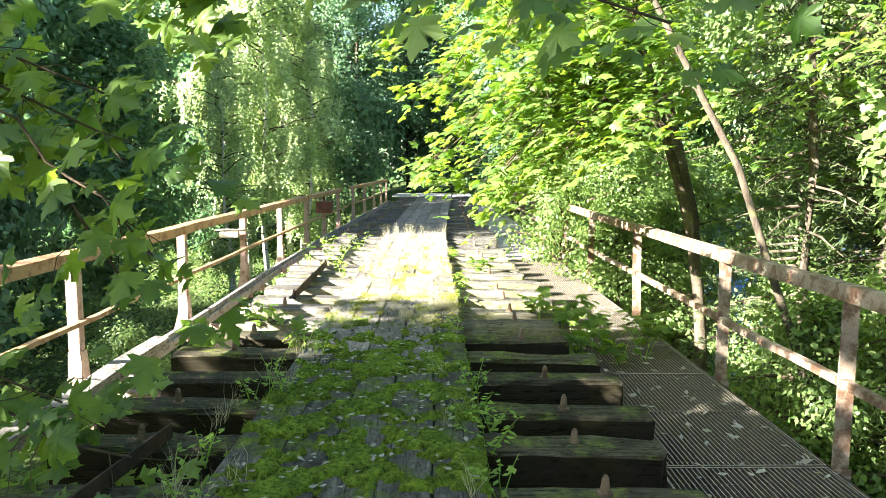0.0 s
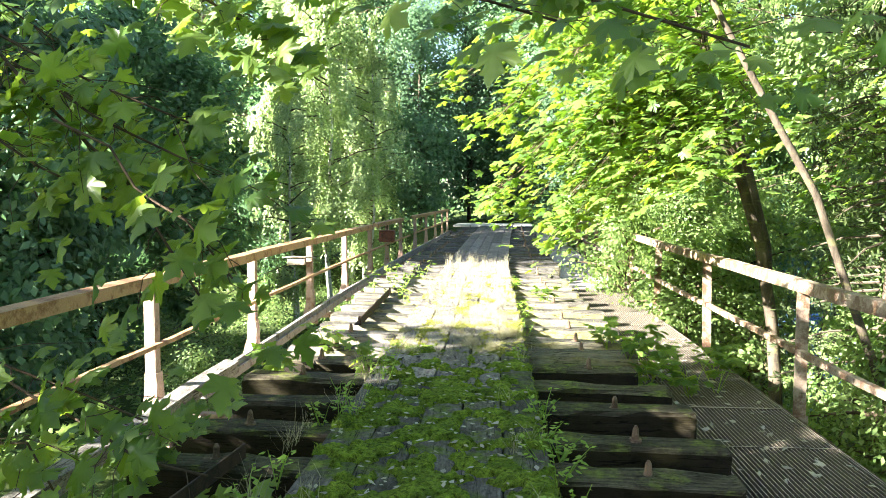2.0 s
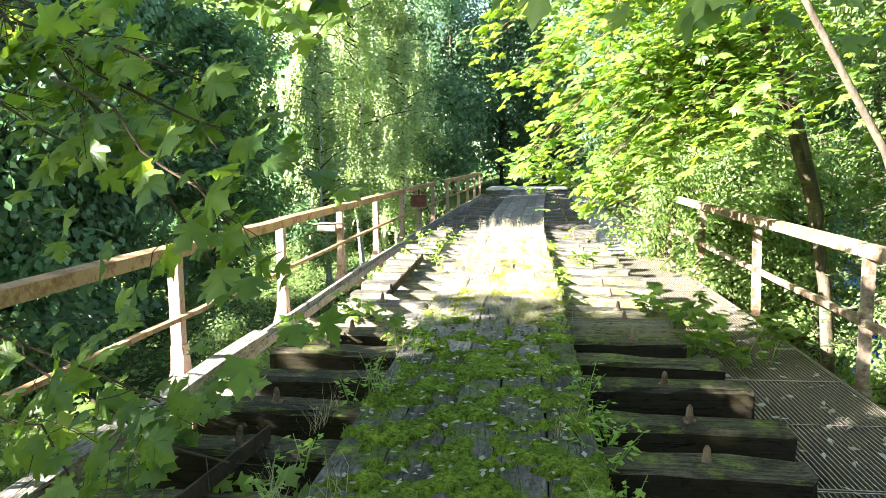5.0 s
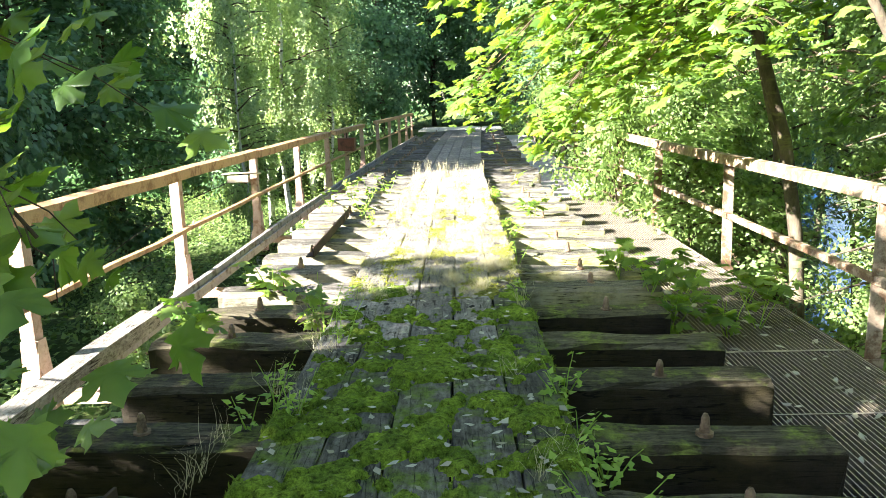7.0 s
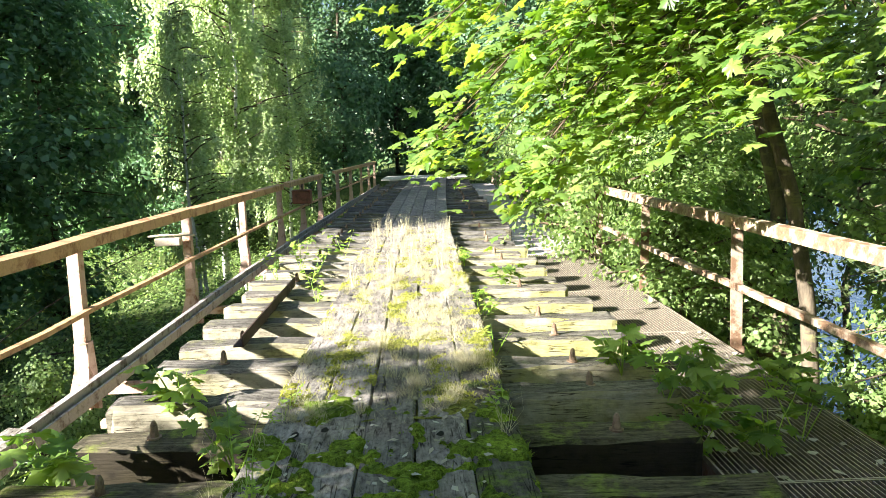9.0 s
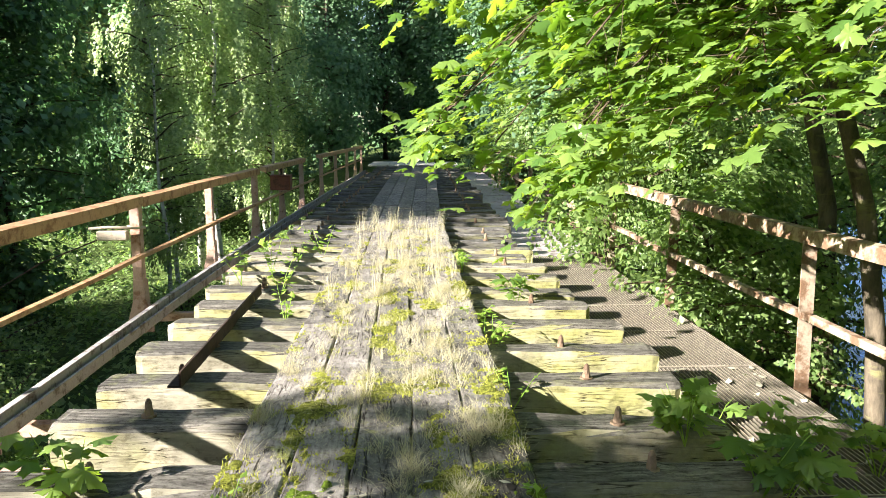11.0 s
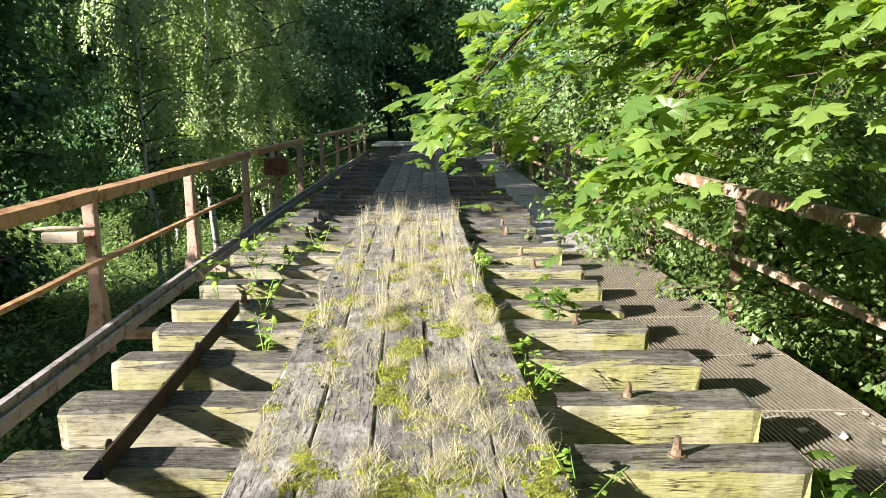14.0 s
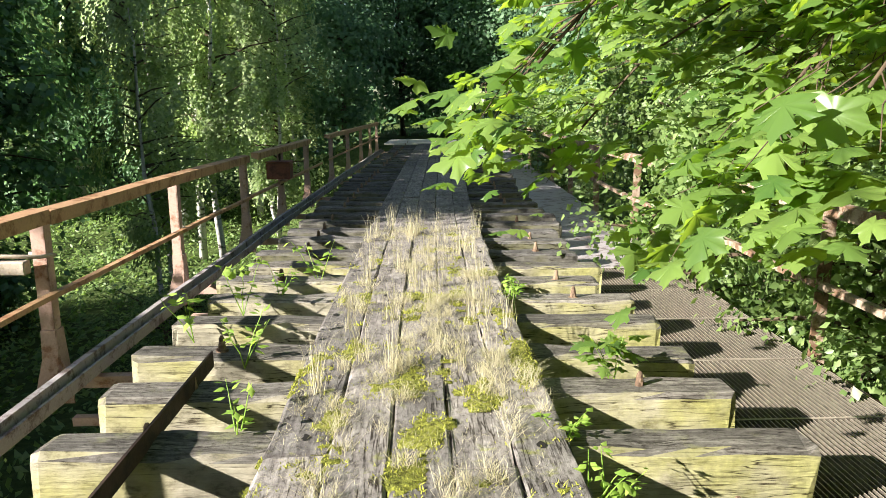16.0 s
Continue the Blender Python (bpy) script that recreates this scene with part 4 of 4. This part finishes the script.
maple_tree((5.6, 8.1, -3.3), [(5.55, 8.1, -3.5), (5.6, 8.1, -1), (5.62, 8.1, 1.0), (5.55, 8.1, 2.5), (5.45, 8.1, 4.5), (5.4, 8.0, 6.5)], [0.12, 0.10, 0.085, 0.08, 0.06, 0.03], right_boughs3, "slim maple trunk standing beside the railing", 6, 0.14)

young_boughs = []
for k in range(12):
    h = 3.0 + 0.13 * k
    a = Vector((float(np.interp(h, [3.1, 4.3], [2.3, 1.85])), 6.8, h))
    young_boughs.append((a, a + Vector((r.uniform(-0.6, 1.6), r.uniform(-0.6, 1.4), r.uniform(-0.1, 0.4))), 0.2, 8, 6))
maple_tree((4.6, 7.1, -3.3), [(4.65, 7.1, -3.5), (4.35, 7.1, -1.6), (4.0, 7.05, -0.3), (3.66, 7.0, 0.53), (3.33, 6.95, 1.38), (2.98, 6.9, 1.95), (2.3, 6.8, 3.1), (1.85, 6.8, 4.3)], [0.05, 0.044, 0.039, 0.035, 0.032, 0.029, 0.023, 0.010], young_boughs, "thin young maple trunk leaning in over the railing", 12, 0.14)

left_boughs = [
    ((-4.5, 5.5, 4.25), (-0.74, 4.15, 0.90), 0.10, 12, 5),
    ((-4.4, 5.5, 2.5), (-0.90, 4.40, 1.55), 0.15, 12, 6),
    ((-3.4, 5.5, 0.3), (-0.70, 4.10, 0.05), 0.10, 10, 6),
    ((-3.6, 5.5, 0.6), (-1.10, 4.30, 0.25), 0.05, 9, 6),
    ((-1.39, 4.10, 1.72), (-0.58, 4.15, 0.98), 0.06, 5, 5),
    ((-4.4, 5.5, 2.7), (-0.95, 4.60, 1.75), 0.20, 13, 6),
    ((-4.4, 5.5, 2.4), (-1.30, 4.40, 1.35), 0.15, 13, 6),
    ((-4.4, 5.5, 3.2), (-0.45, 4.60, 2.15), 0.25, 13, 6),
    ((-4.4, 5.5, 3.4), (-0.90, 4.50, 2.45), 0.25, 14, 6),
    ((-4.5, 5.5, 3.3), (0.95, 4.00, 2.10), 0.15, 12, 6),
    ((-4.5, 5.5, 3.5), (1.75, 4.10, 2.02), 0.2, 11, 6),
    ((-3.6, 5.5, 0.0), (-1.50, 4.20, -0.10), 0.10, 10, 6),
    ((-4.4, 5.5, 3.0), (-2.0, 5.20, 2.3), 0.2, 14, 6),
    ((-4.4, 5.5, 2.8), (-1.7, 4.90, 1.9), 0.2, 14, 6),
]
maple_tree((-4.5, 5.5, -3.2), [(-4.5, 4.0, -3.4), (-4.5, 4.0, 0), (-4.45, 4.0, 2.5), (-4.5, 4.0, 4.5)], [0.13, 0.11, 0.08, 0.03], left_boughs, "maple beside the bridge with dark boughs reaching over the railing", 8, 0.165, 0.84, (0, 1, 2, 3, 4), Vector((-0.35, -0.45, 0.7)), 0.52)
# unseen tree added on the sun's side to shade the near deck and railing
shade_boughs = []
for k in range(96):
    h = 1.4 + 0.0345 * k
    a = Vector((-7.2, 0.9, h))
    low, far = (-3.2, 1.6) if h < 3.2 else ((-3.2, -0.3) if k % 2 else (0.9, 1.8)) if h < 4.1 else (1.2, 2.7)
    shade_boughs.append((a, a + Vector((r.uniform(-1.8, 1.8), r.uniform(low, far), r.uniform(-0.25, 0.3))), 0.15, 11 if h < 4.1 else 7, 6))
for k in range(22):
    h = 4.1 + 0.03 * k
    a = Vector((-7.2, 0.9, h))
    shade_boughs.append((a, a + Vector((r.uniform(-1.2, 1.2), r.uniform(-3.0, -1.3), r.uniform(-0.2, 0.3))), 0.15, 10, 6))
for k in range(22):
    h = 5.7 + 0.06 * k
    a = Vector((-7.2, 0.9, h))
    shade_boughs.append((a, a + Vector((r.uniform(-1.2, 1.2), r.uniform(-4.2, -0.9), r.uniform(-0.2, 0.3))), 0.15, 8, 6))
maple_tree((-7.2, 1.2, -3.2), [(-7.2, 1.2, -3.4), (-7.2, 1.1, 1), (-7.2, 0.9, 4.5), (-7.2, 0.9, 7.4)], [0.2, 0.17, 0.1, 0.03], shade_boughs, "tall dense maple added out of view to shade the near deck", 9, 0.2, 1.0)


def forest_tree(name, height, crown_r, base, n, leaf, leaf_mat, bark, trunk_r, seed, label, hang=0.0, clumps=46):
    """A tapered trunk with limbs and a crown of many small leaves in uneven clumps."""
    r = np.random.default_rng(seed)
    th = thing(name, label, "tree", (0, 0, -200))
    path = curve_path((0, 0, -0.3), (r.normal(0, 0.4), r.normal(0, 0.4), height), 0, 0.12, 8, seed)
    part("trunk", mesh_of("trunk", *tube(path, [trunk_r * (1 - 0.85 * i / 7) for i in range(8)], 8), bark, True), None, th)
    limbs, P, N, A, S = [], [], [], [], []
    for c in range(clumps):
        f = base + (1 - base) * (c + r.random()) / clumps
        i = min(6, int(f * 7))
        p = path[i].lerp(path[i + 1], f * 7 - i)
        shape = math.sin(math.pi * min(1, max(0.0, (f - base) / (1 - base) * 0.85 + 0.12))) ** 0.7
        a = r.uniform(0, 2 * math.pi)
        ln = crown_r * shape * r.uniform(0.35, 1.1)
        tip = p + Vector((math.cos(a) * ln, math.sin(a) * ln, r.uniform(-0.1, 0.55) * ln))
        limbs.append(tube([p, p.lerp(tip, 0.5) + Vector((0, 0, 0.06 * ln)), tip], [0.035, 0.022, 0.008], 5))
        m = int(n / clumps)
        size = crown_r * r.uniform(0.16, 0.36)
        if hang:
            # leaves strung along thin hanging twigs
            for q in range(m // 24):
                c0 = p.lerp(tip, r.uniform(0.2, 1.08)) + Vector((r.normal(0, 0.16), r.normal(0, 0.16), r.normal(0, 0.1)))
                drop = r.uniform(0.5, 1.0) * (0.6 + 1.6 * hang)
                sway = Vector((r.normal(0, 0.12), r.normal(0, 0.12), -1.0))
                for w in range(24):
                    P.append(c0 + sway * (drop * (w + r.random()) / 24) + Vector(r.normal(0, 0.05, 3)))
                    N.append((c0 - p).normalized() + Vector(r.normal(0, 0.3, 3)))
            m = 0
        for q in range(m):
            t = r.uniform(0.35, 1.08)
            c0 = p.lerp(tip, t)
            off = Vector(r.normal(0, 1, 3)) * size * 0.55
            P.append(c0 + off)
            N.append(off.normalized() + (c0 - p) * (0.5 / crown_r))
    n2 = len(P)
    nn = np.array(N) * 1.1 + r.normal(0, 0.35, (n2, 3)) + np.array([-0.6, -0.45, 0.6])
    ax = r.normal(0, 1, (n2, 3)) + np.array([0, 0, -0.8 - hang])
    tagged(part("branchwork", mesh_of("branchwork", *join(limbs), TWIG), None, th), kind="stuff")
    part("crown", leaves_mesh("crown", CHIP, np.array(P), nn, ax, leaf * r.uniform(0.6, 1.3, n2), leaf_mat), None, th)
    return th


def stand(proto, spots, first_seed):
    """Puts a tree at its first spot and copies at the others."""
    for k, (x, y, s, *up) in enumerate(spots):
        rr = random.Random(first_seed + k)
        m = pose(x, y, max(-3.9, ground_height(x, y)) - 0.1, 0, 0, rr.uniform(0, 360))
        if k == 0:
            proto.matrix_basis = m
            proto.scale = (s, s, s)
        else:
            c = copy_thing(proto, m)
            c.scale = (s, s, s * rr.uniform(0.9, 1.15))


birch_a = forest_tree("birch_tree", 13, 2.6, 0.28, 19000, 0.135, BIRCH_LEAF, BIRCH_BARK, 0.13, 61, "tall birch with hanging sunlit branches", 0.55)
birch_b = forest_tree("birch_tree", 11, 2.2, 0.25, 13000, 0.12, BIRCH_LEAF, BIRCH_BARK, 0.10, 62, "slender white-stemmed birch among the trees", 0.35)
alder = forest_tree("alder_tree", 10, 2.6, 0.10, 17000, 0.19, DEEP_LEAF, DARK_BARK, 0.13, 63, "dense dark green alder beside the bridge")
broad = forest_tree("broadleaf_tree", 15, 4.2, 0.12, 22000, 0.24, DEEP_LEAF, DARK_BARK, 0.22, 64, "tall dark broadleaf tree at the forest edge", 0.0, 60)
bush = forest_tree("bush", 3.0, 1.5, 0.05, 7000, 0.085, BUSH_LEAF, DARK_BARK, 0.04, 65, "light green bush growing beside the railing", 0.0, 30)
willow = forest_tree("willow_bush", 5.2, 2.2, 0.08, 11000, 0.09, BUSH_LEAF, BARK, 0.07, 66, "light green willow scrub on the river bank", 0.1, 36)
bank_tree = forest_tree("bank_tree", 10, 2.4, 0.40, 13000, 0.12, BUSH_LEAF, BARK, 0.09, 67, "slim light green tree on the river bank", 0.1, 44)
stand(bank_tree, [(7.4, 12.6, 0.95), (8.2, 15.6, 1.0), (9, 19, 1.05), (7.0, 10.0, 0.9), (9.6, 13, 1.0), (8.6, 22.5, 1.1), (11, 17.5, 1.1), (11.5, 24, 1.2), (6.4, 6.6, 0.85), (8.6, 10.2, 0.95), (5.6, 20, 1.0), (6, 25, 1.0), (9, 7.6, 0.9), (13, 21, 1.2), (5.4, 16.5, 0.9)], 200)
stand(birch_a, [(-6.0, 29.6, 1.0), (-4.7, 27.2, 0.85), (-7.4, 32.3, 1.0), (-8.9, 35.0, 1.15), (-5.6, 36.5, 1.1), (-13, 38, 1.2), (-16, 40, 1.2), (-9.5, 41, 1.25), (-20, 42, 1.2)], 1)
stand(birch_b, [(-4.2, 33.0, 0.85), (-3.9, 30.8, 0.8), (-4.2, 38, 0.95), (-4.7, 22.5, 0.66), (-5.2, 24.4, 0.7), (-15, 37, 1.0), (-18, 38, 1.0), (-11, 39, 0.9), (-21, 39, 1.0), (9, 31, 1.1), (-24, 42, 1.1)], 20)
# the eight alders at y < 20, mostly unseen, are added to cast shade
stand(alder, [(-13.5, 37.5, 1.1), (-17, 38.5, 1.15), (-8.6, 22.6, 0.95), (-9.0, 12.9, 1.04), (-8.7, 14.8, 0.98), (-9.5, 16.9, 1.04), (-9.8, 19.4, 1.02), (6.5, 27, 0.9), (7.5, 21, 0.85), (7, 34, 1.0), (-8.5, 36, 1.0), (-12, 40, 1.0), (10, 38, 1.1), (-13, 7, 0.75), (-13.5, 10.5, 0.8), (-12.4, 13.2, 0.8), (-14.5, 3.8, 0.7)], 40)
# first and last four are unseen, added to block sun and sky light
stand(broad, [(-16, 16.5, 0.72), (-6, 46, 1.1), (0, 50, 1.15), (5, 47, 1.1), (-12, 44, 1.1), (-20, 44, 1.1), (-30, 48, 0.9), (11, 46, 1.1), (-21, 50, 1.2), (3, 56, 1.3), (-9, 55, 1.3), (16, 52, 1.2), (9, 56, 1.3), (-36, 52, 1.2), (36, 30, 0.35), (37, 18, 0.35), (36, 42, 0.4), (26, 56, 0.8), (38, 6, 0.35), (-2.6, 41.5, 0.8), (5.5, 41, 0.8), (6.5, -4.5, 0.8), (10.5, 1.0, 0.8), (2, -10, 0.9), (-5, -13, 0.8)], 60)
shrub = forest_tree("shrub", 4.4, 1.2, 0.30, 9000, 0.085, BUSH_LEAF, DARK_BARK, 0.04, 68, "leafy light green shrub pushing through the railing", 0.0, 40)
stand(shrub, [(4.1, 12.7, 0.88), (3.95, 14.1, 0.94), (4.2, 15.8, 1.0), (4.25, 17.6, 1.0), (4.6, 20, 1.05), (4.8, 23, 1.1), (5.2, 26.5, 1.1), (5.3, 6.9, 0.85), (5.2, 5.0, 0.82), (4.7, 8.9, 0.82), (5.7, 8.1, 0.88), (6.7, 8.2, 0.95), (4.3, 7.6, 0.72), (5.4, 30, 1.15), (4.7, 11.3, 0.85), (5.4, 12.9, 0.95), (5.0, 10.0, 0.8), (6.3, 14.5, 1.0)], 300)
stand(bush, [(-4.0, 13.2, 0.6), (-5.5, 16, 0.6), (-3.6, 18.6, 0.62), (-8, 12, 0.6), (-3.6, 9.5, 0.35), (-6, 9, 0.5), (4.9, 6.4, 0.7)], 90)
stand(willow, [(5.2, 14.6, 0.8), (5.8, 18.5, 0.9), (6.6, 8.6, 0.8), (7.8, 9.6, 0.8), (6.0, 7.0, 0.7), (6.2, 22, 1.0), (8.6, 25, 1.0), (-12, 22, 0.6), (-15, 25, 0.65), (-8.5, 22, 0.5)], 120)


def spruce(at, height, seed):
    r = np.random.default_rng(seed)
    th = thing("spruce_tree", "thin spruce with drooping half-bare branches", "tree", at)
    part("trunk", mesh_of("trunk", *tube(curve_path((0, 0, -0.3), (0.1, 0, height), 0, 0.03, 8, seed), [0.10 * (1 - 0.9 * i / 7) for i in range(8)], 8), DARK_BARK, True), None, th)
    limbs, P, A, N = [], [], [], []
    for k in range(90):
        z = height * (0.12 + 0.86 * k / 90)
        a = r.uniform(0, 2 * math.pi)
        ln = (1 - z / height) * 1.5 * r.uniform(0.6, 1.1) + 0.25
        tip = Vector((math.cos(a) * ln, math.sin(a) * ln, z - 0.25 * ln))
        limbs.append(tube([(0, 0, z), Vector((0, 0, z)).lerp(tip, 0.5) + Vector((0, 0, 0.05)), tip], [0.016, 0.011, 0.004], 5))
        for q in range(95):
            t = r.uniform(0.15, 1.05)
            p = Vector((0, 0, z)).lerp(tip, t)
            s = Vector((-math.sin(a), math.cos(a), 0)) * r.normal(0, 0.16 * (1.1 - 0.6 * t))
            P.append(p + s + Vector((0, 0, -abs(r.normal(0, 0.06)))))
            A.append(tip * 0.3 + s * 3 + Vector((0, 0, -0.4)) + Vector(r.normal(0, 0.3, 3)))
            N.append(r.normal(0, 0.5, 3) + np.array([0, 0, 1]))
    n = len(P)
    tagged(part("branchwork", mesh_of("branchwork", *join(limbs), DARK_BARK), None, th), kind="stuff")
    part("needles", leaves_mesh("needles", (CHIP[0] * np.array([0.35, 1, 1]), CHIP[1]), np.array(P), np.array(N), np.array(A), 0.10 * r.uniform(0.6, 1.3, n), NEEDLE), None, th)


spruce((4.75, 8.6, -3.3), 8.5, 73)
spruce((6.0, 9.1, -3.5), 9.0, 74)
spruce((6.7, 9.6, -3.8), 9.5, 71)
spruce((7.6, 11.8, -3.8), 10.5, 72)


# ---- undergrowth and far woods ----
def undergrowth(count, seed):
    r = np.random.default_rng(seed)
    x = np.concatenate([r.uniform(-22, -2.3, count), r.uniform(3.4, 8.5, count // 3)])
    y = np.concatenate([r.uniform(4, 44, count), r.uniform(3, 40, count // 3)])
    clump = np.array([noise.noise(Vector((a * 0.45, b * 0.45, 3.0))) for a, b in zip(x, y)])
    h = np.clip(0.35 + 1.0 * clump, 0.05, 1.3) * r.random(len(x)) ** 0.6
    z = np.array([ground_height(a, b) for a, b in zip(x, y)]) + h
    n = len(x)
    nn = r.normal(0, 0.55, (n, 3)) + np.array([-0.2, -0.1, 1])
    me = leaves_mesh("undergrowth", OVAL, np.stack([x, y, z], 1), nn, r.normal(0, 1, (n, 3)), 0.13 * r.uniform(0.6, 1.5, n), BUSH_LEAF)
    tagged(new("undergrowth", me), "dense green undergrowth of nettles and shrubs", "undergrowth", kind="stuff")


undergrowth(42000, 81)


def far_woods(count, seed):
    r = np.random.default_rng(seed)
    a = r.uniform(0, 2 * np.pi, count)
    d = 58 + 8 * r.random(count)
    x, y = d * np.cos(a), 18 + d * np.sin(a)
    top = np.where(x > 25, 5.0, 15.0) + 6 * np.array([noise.noise(Vector((p * 0.12, q * 0.12, 1))) for p, q in zip(x, y)])
    z = -4 + top * r.random(count) ** 0.9
    nn = r.normal(0, 0.7, (count, 3)) + np.array([0, 0, 0.6])
    me = leaves_mesh("far_woods", CHIP, np.stack([x, y, z], 1), nn, r.normal(0, 1, (count, 3)), 0.9 * r.uniform(0.6, 1.4, count), DEEP_LEAF)
    tagged(new("far_woods", me), "dark wooded slopes around the valley", "woods", kind="stuff")


far_woods(70000, 82)
